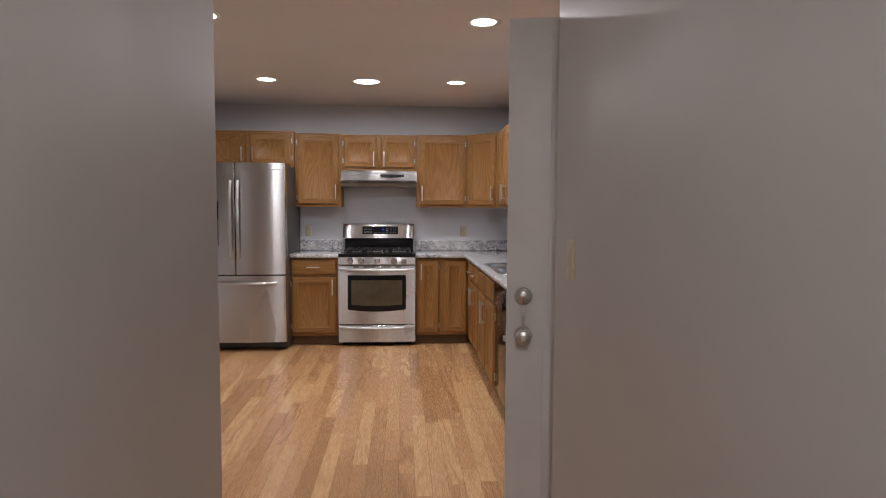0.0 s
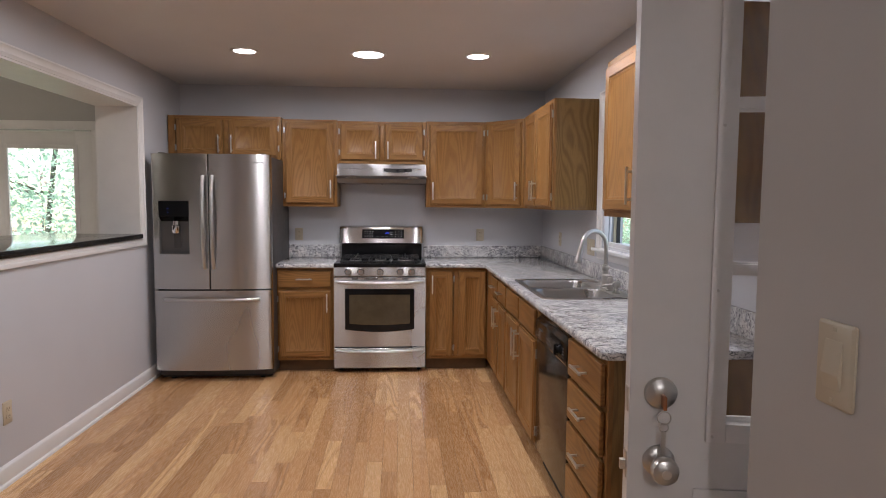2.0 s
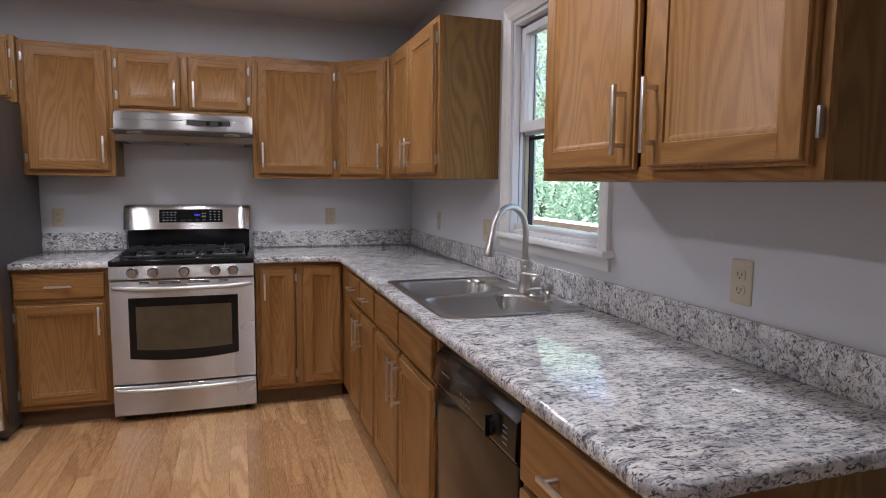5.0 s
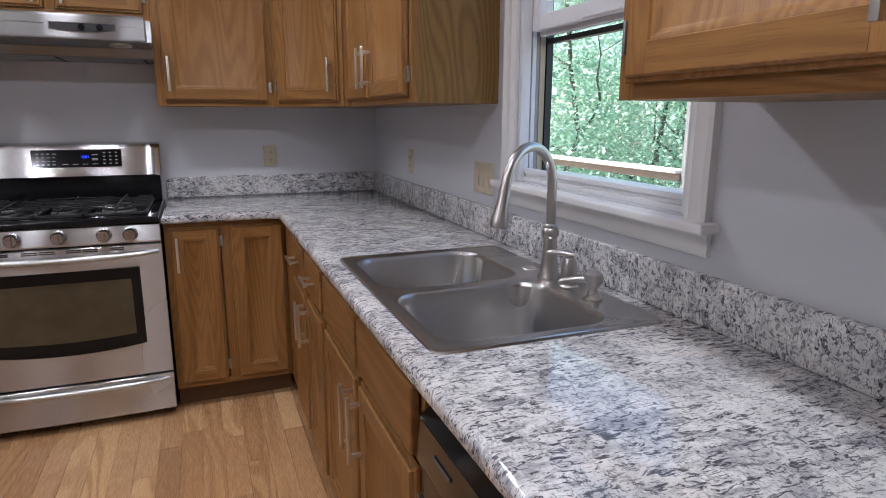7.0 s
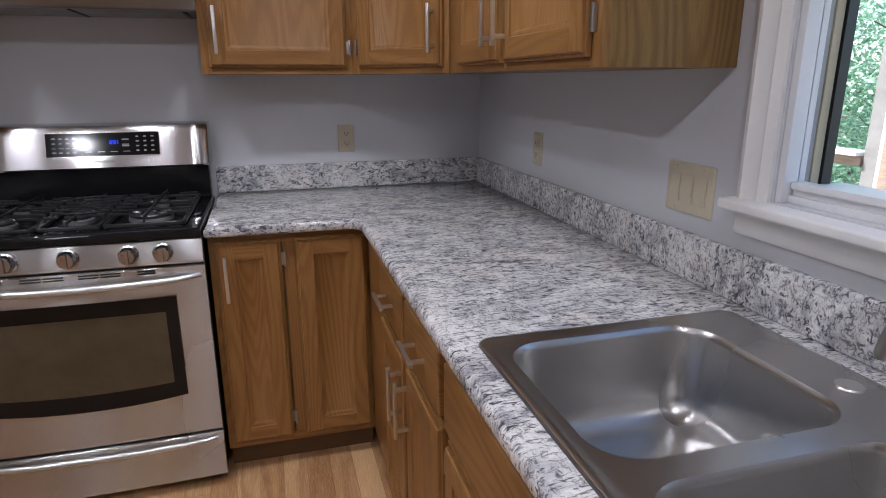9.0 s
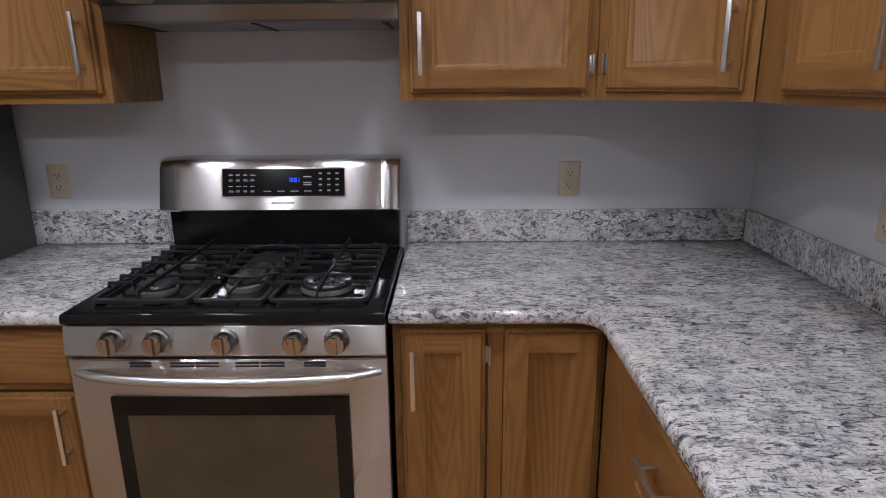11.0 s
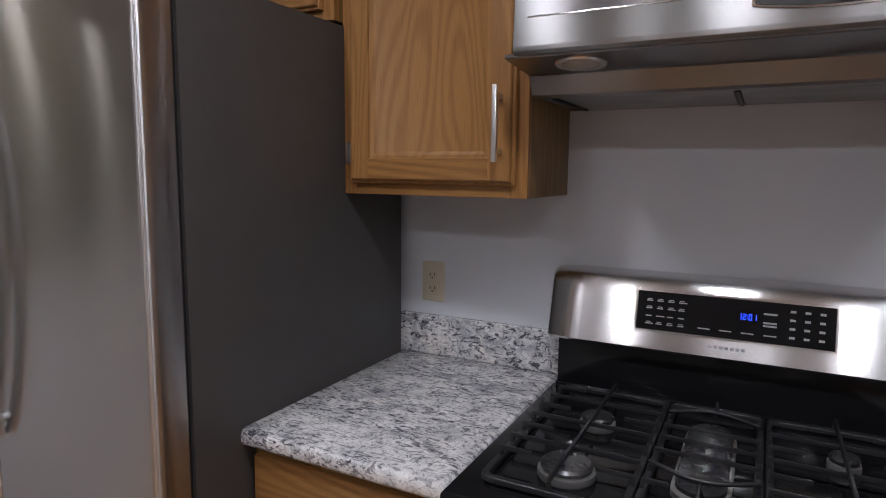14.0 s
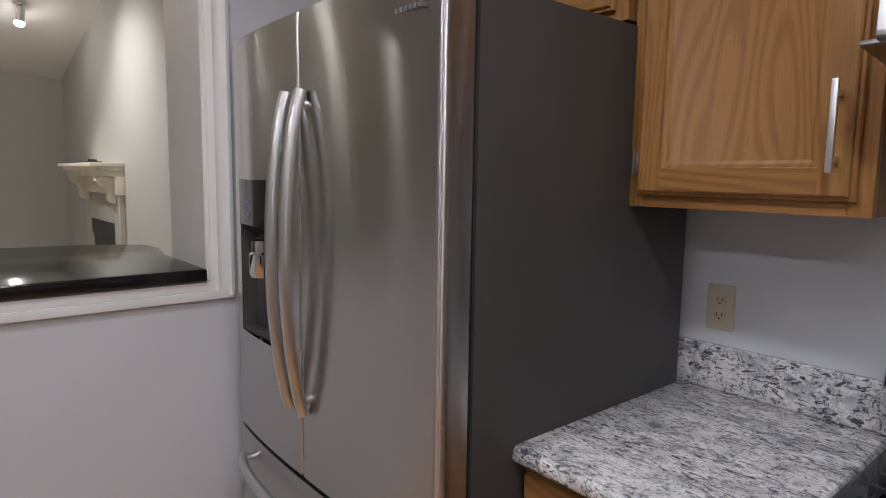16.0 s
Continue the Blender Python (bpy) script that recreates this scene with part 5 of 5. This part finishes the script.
for i in range(4):
    for j in range(4):
        wide = 0.013 if (i * 3 + j * 5) % 4 else 0.017
        console_plate(bm, 0.219 + 0.0225 * i, 0.219 + 0.0225 * i + wide, 1.106 + 0.0165 * j, 1.1082 + 0.0165 * j, 0.0036, 0.003)
        if j != 1:
            console_plate(bm, 0.221 + 0.0225 * i, 0.231 + 0.0225 * i, 1.1098 + 0.0165 * j, 1.1114 + 0.0165 * j, 0.0036, 0.003)
for i in range(4):
    console_plate(bm, 0.328 + 0.042 * i, 0.352 + 0.042 * i, 1.1075, 1.1098, 0.0036, 0.003)
for i in range(3):
    for j in range(4):
        console_plate(bm, 0.500 + 0.026 * i, 0.510 + 0.026 * i, 1.108 + 0.017 * j, 1.1125 + 0.017 * j, 0.0036, 0.003)
for z in (1.126, 1.132, 1.150):
    console_plate(bm, 0.452, 0.477, z, z + 0.0035, 0.0036, 0.003)
bmesh.ops.recalc_face_normals(bm, faces=bm.faces)
tagged(part("legend", bm, LEGEND, ds), "rows of small pale legends", "", "", "stuff")
bm = bmesh.new()
for i, strokes in enumerate(("bc", "abged", "abcdef", "bc")):
    x, z = 0.405 + 0.0088 * i + (0.002 if i > 1 else 0.0), 1.136
    for q in strokes:
        a, b, c0, d0 = {"a": (0, 0.006, 0.0107, 0.012), "b": (0.0047, 0.006, 0.006, 0.012), "c": (0.0047, 0.006, 0, 0.006), "d": (0, 0.006, 0, 0.0013), "e": (0, 0.0013, 0, 0.006), "f": (0, 0.0013, 0.006, 0.012), "g": (0, 0.006, 0.0054, 0.0066)}[q]
        console_plate(bm, x + a, x + b, z + c0, z + d0, 0.0038, 0.003)
for z in (1.139, 1.144):
    console_plate(bm, 0.4218, 0.4231, z, z + 0.0014, 0.0038, 0.003)
bmesh.ops.recalc_face_normals(bm, faces=bm.faces)
part("clock_digits", bm, CLOCK, ds, "glowing blue clock digits")
bm = bmesh.new()
for i in range(7):
    console_plate(bm, 0.352 + 0.0105 * i, 0.359 + 0.0105 * i, 1.070, 1.0755, 0.0008, 0.003)
bmesh.ops.recalc_face_normals(bm, faces=bm.faces)
part("name_mark", bm, LEGEND, bg, "small grey lettering bars")

# ---- hood ----
HX0, HX1 = -0.572, 0.157
hd = thing("range_hood", pose(HX0, 6.10, 0), "stainless under-cabinet range hood above the range", "range hood")
HW = HX1 - HX0
bm = bmesh.new()
prism_x(bm, 0, HW, [(0.20, 1.7515), (0.100, 1.7515), (0.066, 1.7505), (0.059, 1.746), (0.0565, 1.738), (0.052, 1.656), (0.053, 1.648), (0.060, 1.643), (0.078, 1.643), (0.082, 1.652), (0.20, 1.652)])
bmesh.ops.recalc_face_normals(bm, faces=bm.faces)
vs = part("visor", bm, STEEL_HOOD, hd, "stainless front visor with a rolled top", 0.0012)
BX0, BX1 = -0.6005 - HX0, 0.1755 - HX0
bm = bmesh.new()
prism_x(bm, BX0, BX1, [(0.528, 1.7515), (0.205, 1.7515), (0.205, 1.655), (0.088, 1.651), (0.084, 1.645), (0.088, 1.6425), (0.208, 1.6325), (0.218, 1.630), (0.236, 1.594), (0.244, 1.589), (0.258, 1.588), (0.262, 1.593), (0.515, 1.593), (0.518, 1.588), (0.528, 1.588)])
bmesh.ops.recalc_face_normals(bm, faces=bm.faces)
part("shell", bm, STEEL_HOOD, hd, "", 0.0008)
FILTER = plain("filter_mesh", (0.42, 0.42, 0.42), 0.45, 0.8, 0.3)
XM = (BX0 + BX1) / 2 - 0.005
for x0, x1 in ((BX0 + 0.05, XM - 0.007), (XM + 0.007, BX1 - 0.05)):
    part("filter", boxes((x0, x1, 0.264, 0.513, 1.588, 1.5935)), FILTER, hd, "grey metal grease filter", 0.002)
part("rib", boxes((XM - 0.0045, XM + 0.0045, 0.262, 0.515, 1.585, 1.5932)), BLACK_MATT, hd, "dark dividing rib", 0.001)
part("side_strip", boxes((BX0 + 0.036, BX0 + 0.046, 0.262, 0.515, 1.586, 1.5932)), BLACK_MATT, hd, "", 0.001)
part("side_strip", boxes((BX1 - 0.046, BX1 - 0.036, 0.262, 0.515, 1.586, 1.5932)), BLACK_MATT, hd, "", 0.001)
MILKY = plain("hood_lens_milky", (0.46, 0.42, 0.35), 0.3)
for lx in (0.096, HW - 0.104):
    bm = bmesh.new()
    ring = lambda q, h: [(lx + q * math.cos(a), 0.150 + q * 0.95 * math.sin(a), 1.6373 - q * 0.95 * math.sin(a) * 0.083 + h) for a in (2 * math.pi * k / 28 for k in range(28))]
    loft(bm, [ring(0.048, 0.0015), ring(0.046, -0.004), ring(0.036, -0.003)], False, False)
    bmesh.ops.recalc_face_normals(bm, faces=bm.faces)
    lm = part("hood_lamp", bm, NICKEL, hd, "round hood lamp, switched off")
    bm = bmesh.new()
    loft(bm, [ring(0.036, -0.0025), ring(0.022, -0.007), ring(0.002, -0.008)], False, True)
    bmesh.ops.recalc_face_normals(bm, faces=bm.faces)
    part("lens", bm, MILKY, lm, "milky lamp lens")


def slope_y(z):
    return 0.052 + (z - 1.656) * 0.0556


def hood_plate(bm, pts, out, t=0.004):
    loft(bm, [[(x, slope_y(z) - q, z) for x, z in pts] for q in (out - t, out)])
    bmesh.ops.recalc_face_normals(bm, faces=bm.faces)


def blade(x0, x1, z0, z1, sag):
    n = 12
    return [(x1, z1), (x0, z1)] + [(x0 + (x1 - x0) * k / n, z0 - sag * (1 - (2 * k / n - 1) ** 2)) for k in range(n + 1)]


bm = bmesh.new()
hood_plate(bm, blade(0.376, 0.622, 1.684, 1.713, 0.011), 0.002)
sw = part("switch_bezel", bm, CHROME, vs, "bright rim of the switch panel")
bm = bmesh.new()
hood_plate(bm, blade(0.380, 0.618, 1.6865, 1.711, 0.010), 0.0035)
part("switch_panel", bm, BLACK_MATT, sw, "black switch panel with two dials")
for kx in (0.495, 0.562):
    bm = bmesh.new()
    turned(bm, kx, slope_y(1.70) - 0.002, [(0.001, 0), (0.013, 0), (0.012, 0.010), (0.001, 0.011)], 18, "y", 1.695)
    part("dial", bm, BLACK_GLOSS, sw)
for x0, x1 in ((0.026, 0.360), (0.635, HW - 0.03)):
    part("score_line", boxes((x0, x1, slope_y(1.705) - 0.0012, slope_y(1.705) + 0.003, 1.704, 1.706)), CHROME, vs, "bright pressed line")

# ---- family room beyond the pass-through ----
FY, FX = 6.22, -7.45
structure("wall_family_north", boxes((FX - 0.14, -3.47, FY, FY + 0.14, -0.1, 4.2), (-3.47, -2.60, FY, FY + 0.14, 2.005, 4.2), (-2.60, WEST - 0.30, FY, FY + 0.14, -0.1, 4.2)), FAMILY, "grey-green painted family room wall with a glazed door")
structure("wall_family_west", boxes((FX - 0.14, FX, -1.0, FY, -0.1, 4.2)), FAMILY, "grey-green painted far wall of the family room")
structure("wall_family_south", boxes((FX - 0.14, WEST - 0.30, -1.14, -1.0, -0.1, 4.2)), FAMILY, "grey-green painted family room wall")
structure("wall_family_east", boxes((WEST - 0.32, WEST - 0.302, -1.0, 3.2, -0.1, 4.2), (WEST - 0.32, WEST - 0.302, 3.2, FY, 2.47, 4.2)), FAMILY, "grey-green painted upper wall")
structure("floor_family", boxes((FX, WEST - 0.302, -1.0, FY, -0.1, 0.0)), CARPET, "beige carpet in the family room")
bm = bmesh.new()
sl = 0.21
loft(bm, [[(FX - 0.14, y, 2.30), (WEST - 0.2, y, 2.30 + sl * 5.4), (WEST - 0.2, y, 2.42 + sl * 5.4), (FX - 0.14, y, 2.42)] for y in (-1.14, FY + 0.14)])
bmesh.ops.recalc_face_normals(bm, faces=bm.faces)
structure("ceiling_family", bm, CEILING, "sloping white ceiling of the family room")

gd = thing("door_3", pose(-3.47, FY, 0), "white full-glass garden door, closed, in the family room", "door", "", "structure")
part("casing", boxes((-0.075, 0.0, -0.018, 0.0, 0, 2.005), (0.87, 0.945, -0.018, 0.0, 0, 2.005), (-0.075, 0.945, -0.018, 0.0, 2.0055, 2.075)), TRIM, gd, "", 0.004)
part("door_leaf", boxes((0.012, 0.155, 0.03, 0.074, 0.01, 1.995), (0.715, 0.858, 0.03, 0.074, 0.01, 1.995), (0.155, 0.715, 0.03, 0.074, 0.01, 0.25), (0.155, 0.715, 0.03, 0.074, 1.865, 1.995)), TRIM, gd, "", 0.003)
part("lite_frame", boxes((0.135, 0.172, 0.022, 0.030, 0.23, 1.885), (0.698, 0.735, 0.022, 0.030, 0.23, 1.885), (0.172, 0.698, 0.022, 0.030, 0.23, 0.267), (0.172, 0.698, 0.022, 0.030, 1.848, 1.885)), TRIM, gd, "", 0.003)
g = part("pane", boxes((0.15, 0.72, 0.05, 0.055, 0.24, 1.87)), CLEAR, gd, "clear glass pane", smooth=False)
g.visible_shadow = False
for z in (0.25, 1.0, 1.75):
    part("hinge", boxes((0.852, 0.866, 0.018, 0.032, z, z + 0.10)), NICKEL, gd, "steel hinge", 0.002)

fp = thing("fireplace", pose(-5.75, FY, 0), "cream fireplace surround with bracketed mantel and dark firebox", "fireplace")
part("hearth", boxes((-0.75, 0.75, -0.45, 0, 0.0, 0.05)), LEDGE, fp, "dark hearth slab")
CREAM = plain("cream_paint", (0.72, 0.66, 0.56), 0.45)
for q in ((-0.60, -0.42, 0.05, 1.27), (0.42, 0.60, 0.05, 1.27), (-0.42, 0.42, 1.05, 1.27)):
    part("surround", boxes((q[0], q[1], -0.04, 0, q[2], q[3])), plain("grey_tile", (0.42, 0.40, 0.36), 0.4), fp, "grey tiled surround", 0.003)
part("firebox", boxes((-0.42, 0.42, -0.02, -0.004, 0.05, 1.05)), BLACK_MATT, fp, "dark firebox opening")
part("firebox_hood", boxes((-0.41, 0.41, -0.035, -0.02, 0.93, 1.04)), plain("dark_metal", (0.05, 0.055, 0.06), 0.4, 0.7), fp, "dark metal firebox hood")
part("frieze", boxes((-0.62, 0.62, -0.06, 0, 1.27, 1.40)), CREAM, fp, "", 0.006)
part("mantel_shelf", boxes((-0.70, 0.62, -0.22, 0, 1.47, 1.50), (-0.68, 0.61, -0.19, 0, 1.44, 1.47), (-0.66, 0.60, -0.16, 0, 1.40, 1.44)), CREAM, fp, "stepped cream mantel shelf", 0.005)
for bx in (-0.55, 0.45):
    bm = bmesh.new()
    prism_x(bm, bx, bx + 0.10, [(-0.06, 1.40), (-0.17, 1.40), (-0.175, 1.37), (-0.15, 1.345), (-0.11, 1.32), (-0.095, 1.28), (-0.10, 1.24), (-0.08, 1.21), (-0.04, 1.20), (-0.04, 1.269), (-0.06, 1.269)])
    bmesh.ops.recalc_face_normals(bm, faces=bm.faces)
    part("bracket", bm, CREAM, fp, "scrolled cream bracket", 0.004)
single("mantel_trinket", boxes((-0.02, 0.20, -0.17, -0.10, 0.0, 0.012), (0.02, 0.06, -0.16, -0.12, 0.012, 0.03), (0.11, 0.15, -0.16, -0.12, 0.012, 0.026)), BLACK_MATT, "small dark ornament lying on the mantel", "ornament", "", 0.003, pose(-5.65, FY + 0.02, 1.50))


def spot_fixture(x, y, z, aim, watts):
    th = thing("spot_light", pose(x, y, z), "small silver ceiling spot, switched on", "spot light", "family room spots")
    bm = bmesh.new()
    turned(bm, 0, 0, [(0.001, 0.03), (0.04, 0.03), (0.04, 0.022), (0.010, 0.018), (0.010, -0.03), (0.001, -0.03)], 20)
    part("stem", bm, NICKEL, th)
    dv = (Vector(aim) - Vector((x, y, z))).normalized()
    bm = bmesh.new()
    tube(bm, [Vector((0, 0, -0.04)) - dv * 0.05, Vector((0, 0, -0.04)) + dv * 0.06], [0.026, 0.034], 20)
    part("head", bm, NICKEL, th)
    bm = bmesh.new()
    tube(bm, [Vector((0, 0, -0.04)) + dv * q for q in (0.061, 0.072, 0.084, 0.092, 0.095)], [0.031, 0.034, 0.029, 0.016, 0.003], 20)
    part("bulb", bm, SPOT_BULB, th, "glowing lamp face")
    d = bpy.data.lights.new("spot_beam", "SPOT")
    d.energy, d.spot_size, d.spot_blend, d.shadow_soft_size, d.color = watts, radians(100), 1.0, 0.05, (1.0, 0.955, 0.90)
    o = new("spot_beam", d)
    o.matrix_world = look(Vector((x, y, z - 0.04)) + dv * 0.105, aim)


spot_fixture(-4.85, 5.20, 2.845, (-4.85, 6.22, 1.4), 40)
spot_fixture(-5.90, 5.74, 2.625, (-5.9, 5.4, 0.0), 28)
# two added spots, out of view: they fill the room and streak the fridge
spot_fixture(-4.95, 3.58, 2.825, (-5.0, 3.6, 0.0), 250)
spot_fixture(-4.20, 2.78, 2.982, (-4.2, 2.8, 0.0), 210)

# ---- outdoors ----
structure("ground", boxes((-60, 80, -60, 80, -2.6, -2.5)), SOIL, "shaded woodland ground")
dk = thing("deck", pose(0, 0, 0), "wooden deck with railings and a roof post behind the house", "deck")
for i in range(16):
    part("deck_board", boxes((1.52 + 0.145 * i, 1.655 + 0.145 * i, 1.0, 10.0, -0.20, -0.165)), DECK_WOOD, dk)
part("joist", boxes((1.50, 3.86, 1.0, 1.05, -0.40, -0.205), (1.50, 3.86, 9.95, 10.0, -0.40, -0.205)), DECK_GREY, dk)
for y in (1.02, 6.42, 9.96):
    part("deck_leg", boxes((3.70, 3.80, y - 0.05, y + 0.05, -2.5, -0.205)), DECK_GREY, dk)
part("post", boxes((3.62, 3.74, 6.49, 6.58, -0.165, 3.2)), DECK_WOOD, dk, "bare wooden roof post", 0.005)
# the shade on this board is put into its grey colour
part("post", boxes((3.64, 3.70, 6.605, 6.70, -0.165, 3.2)), DECK_GREY, dk, "board beside the post, its shade coloured grey", 0.003)
part("post", boxes((3.625, 3.72, 6.582, 6.603, -0.165, 3.2)), EXT_WHITE, dk, "thin white batten")
part("post", boxes((3.63, 3.73, 6.40, 6.486, -0.165, 3.2)), EXT_WHITE, dk, "white painted post", 0.004)
part("top_rail", boxes((3.63, 3.70, 6.71, 9.9, 0.870, 0.93)), DECK_WOOD, dk, "bare wooden rail", 0.004)
# both rail caps are coloured white for the sun along the rail top
part("rail_cap", boxes((3.59, 3.74, 6.71, 9.9, 0.931, 0.955)), EXT_WHITE, dk, "rail cap, its sunlight coloured white", 0.004)
part("top_rail", boxes((3.65, 3.69, 1.05, 6.39, 0.835, 0.915)), DECK_GREY, dk, "grey rail", 0.003)
part("rail_cap", boxes((3.60, 3.74, 1.05, 6.39, 0.916, 0.955)), EXT_WHITE, dk, "rail cap, its sunlight coloured white", 0.004)
for k in range(40):
    y = 1.15 + 0.13 * k
    if y < 6.35:
        part("baluster", boxes((3.65, 3.69, y, y + 0.04, -0.165, 0.834)), DECK_GREY, dk)


def leaves(name, count, lo, hi, seed, size):
    """A crown of many small leaves, gathered in clumps with gaps between them."""
    rng = np.random.default_rng(seed)
    lo, hi = np.array(lo, float), np.array(hi, float)
    clumps = lo + (hi - lo) * rng.random((max(6, count // 120), 3))
    c = clumps[rng.integers(0, len(clumps), count)] + rng.normal(0, 1, (count, 3)) * np.array([0.42, 0.42, 0.24])
    ang = rng.random(count) * 6.283
    tilt = rng.normal(0, 0.55, (count, 2))
    s = size * (0.6 + 0.9 * rng.random(count))
    u = np.stack([np.cos(ang), np.sin(ang), tilt[:, 0]], 1) * s[:, None]
    w = np.stack([-np.sin(ang), np.cos(ang), tilt[:, 1]], 1) * (s * 0.55)[:, None]
    tip, left, right, stem = c + u, c + w - u * 0.1, c - w - u * 0.1, c - u * 0.85
    verts = np.stack([stem, right, tip, left], 1).reshape(-1, 3)
    me = bpy.data.meshes.new(name)
    me.from_pydata(verts.tolist(), [], np.arange(count * 4).reshape(-1, 4).tolist())
    me.materials.append(LEAF)
    return me


def tree(x, y, height, spread, count, seed, size):
    th = thing("tree", pose(x, y, -2.5), "leafy broad-leaved tree in the woods", "tree", "woodland trees")
    rng = random.Random(seed)
    bm = bmesh.new()
    pts = [(rng.uniform(-0.08, 0.08) * k, rng.uniform(-0.08, 0.08) * k, height * k / 6) for k in range(7)]
    tube(bm, pts, [0.075 - 0.009 * k for k in range(7)], 9)
    part("trunk", bm, BARK, th, "grey-brown trunk")
    for b in range(7):
        bm = bmesh.new()
        k = rng.randint(1, 5)
        p = Vector(pts[k])
        a = rng.uniform(0, 6.28)
        d = Vector((math.cos(a), math.sin(a), rng.uniform(0.15, 0.7)))
        bp = [p]
        for q in range(1, 6):
            d = (d + Vector((rng.uniform(-0.3, 0.3), rng.uniform(-0.3, 0.3), rng.uniform(-0.15, 0.25)))).normalized()
            bp.append(bp[-1] + d * spread * 0.24)
        tube(bm, bp, [0.032 - 0.005 * q for q in range(6)], 6)
        part("limb", bm, BARK, th)
    cr = new("crown", leaves("crown", count, (-spread, -spread, height * 0.08), (spread, spread, height * 1.05), seed, size))
    cr.parent = th
    return th


for x, y, h, s, n, sd in ((8.6, 9.6, 6.5, 2.3, 11000, 3), (8.8, 13.0, 7.5, 2.6, 11000, 4), (10.5, 14.0, 8.5, 3.0, 9000, 5), (9.0, 6.0, 7.0, 2.4, 7000, 6), (12.5, 10.0, 9.0, 3.2, 9000, 7), (6.6, 13.0, 7.0, 2.3, 8000, 8), (13.0, 17.0, 10.0, 3.6, 8000, 9), (8.0, 17.5, 9.0, 3.0, 8000, 10), (-4.2, 11.0, 7.0, 2.6, 9000, 11), (-6.6, 13.0, 8.0, 2.8, 8000, 12), (-1.8, 13.0, 8.0, 2.6, 8000, 13), (3.5, 15.5, 8.5, 2.8, 7000, 14)):
    tree(x, y, h, s, int(n * 2.4), sd, 0.042)
woods = new("far_woods", leaves("far_woods", 30000, (15, -2, -2.5), (22, 40, 3.2), 31, 0.075))
tagged(woods, "dense sunlit summer woods behind the deck", "woods", "", "stuff")
woods = new("far_woods", leaves("far_woods", 30000, (-16, 18, -2.5), (12, 24, 8), 32, 0.085))
tagged(woods, "dense sunlit summer woods behind the house", "woods", "", "stuff")

# ---- floor boards ----
PW, GAP = 0.0826, 0.0007
lengths = [0.45, 0.62, 0.78, 0.95, 1.15, 1.4]


def plank_mesh(length):
    c, w, t = 0.0007, PW - GAP, 0.012
    bm = bmesh.new()
    lo = [(0, 0, -t), (w, 0, -t), (w, length - GAP, -t), (0, length - GAP, -t)]
    mid = [(x, y, -c) for x, y, z in lo]
    up = [(x + (c if x == 0 else -c), y + (c if y == 0 else -c), 0) for x, y, z in lo]
    loft(bm, [lo, mid, up], False, True)
    bmesh.ops.recalc_face_normals(bm, faces=bm.faces)
    return mesh_of("plank", bm, PLANK, smooth=False)


shared = {q: plank_mesh(q) for q in lengths}
rng = random.Random(12)
rest_v, rest_f = [], []
x = WEST - 0.02
while x < EAST - 0.02:
    y = -1.3 - rng.random() * 0.9
    while y < NORTH:
        q = rng.choice(lengths)
        if y + q > NORTH - 0.3 or y + q > 1.452 > y or y < 1.452:
            a, b = max(y, -1.29), min(y + q, NORTH)
            if x < -0.45 or x > 0.54:
                a = max(a, 1.40)
            if b - a > 0.02 and x > WEST - 0.03:
                n = len(rest_v)
                w, l = PW - GAP, b - a - GAP
                rest_v += [(x, a, -0.011), (x + w, a, -0.011), (x + w, a + l, -0.011), (x, a + l, -0.011), (x, a, 0), (x + w, a, 0), (x + w, a + l, 0), (x, a + l, 0)]
                rest_f += [[n + i for i in f] for f in ((4, 5, 6, 7), (0, 1, 5, 4), (1, 2, 6, 5), (2, 3, 7, 6), (3, 0, 4, 7))]
        else:
            o = new("plank", shared[q])
            o.location = (x, y, 0)
            o.parent = floor
        y += q
    x += PW
me = bpy.data.meshes.new("planks")
me.from_pydata(rest_v, [], rest_f)
me.materials.append(PLANK_REST)
ob = new("planks", me)
ob.parent = floor
tagged(ob, "", "", "", "stuff")
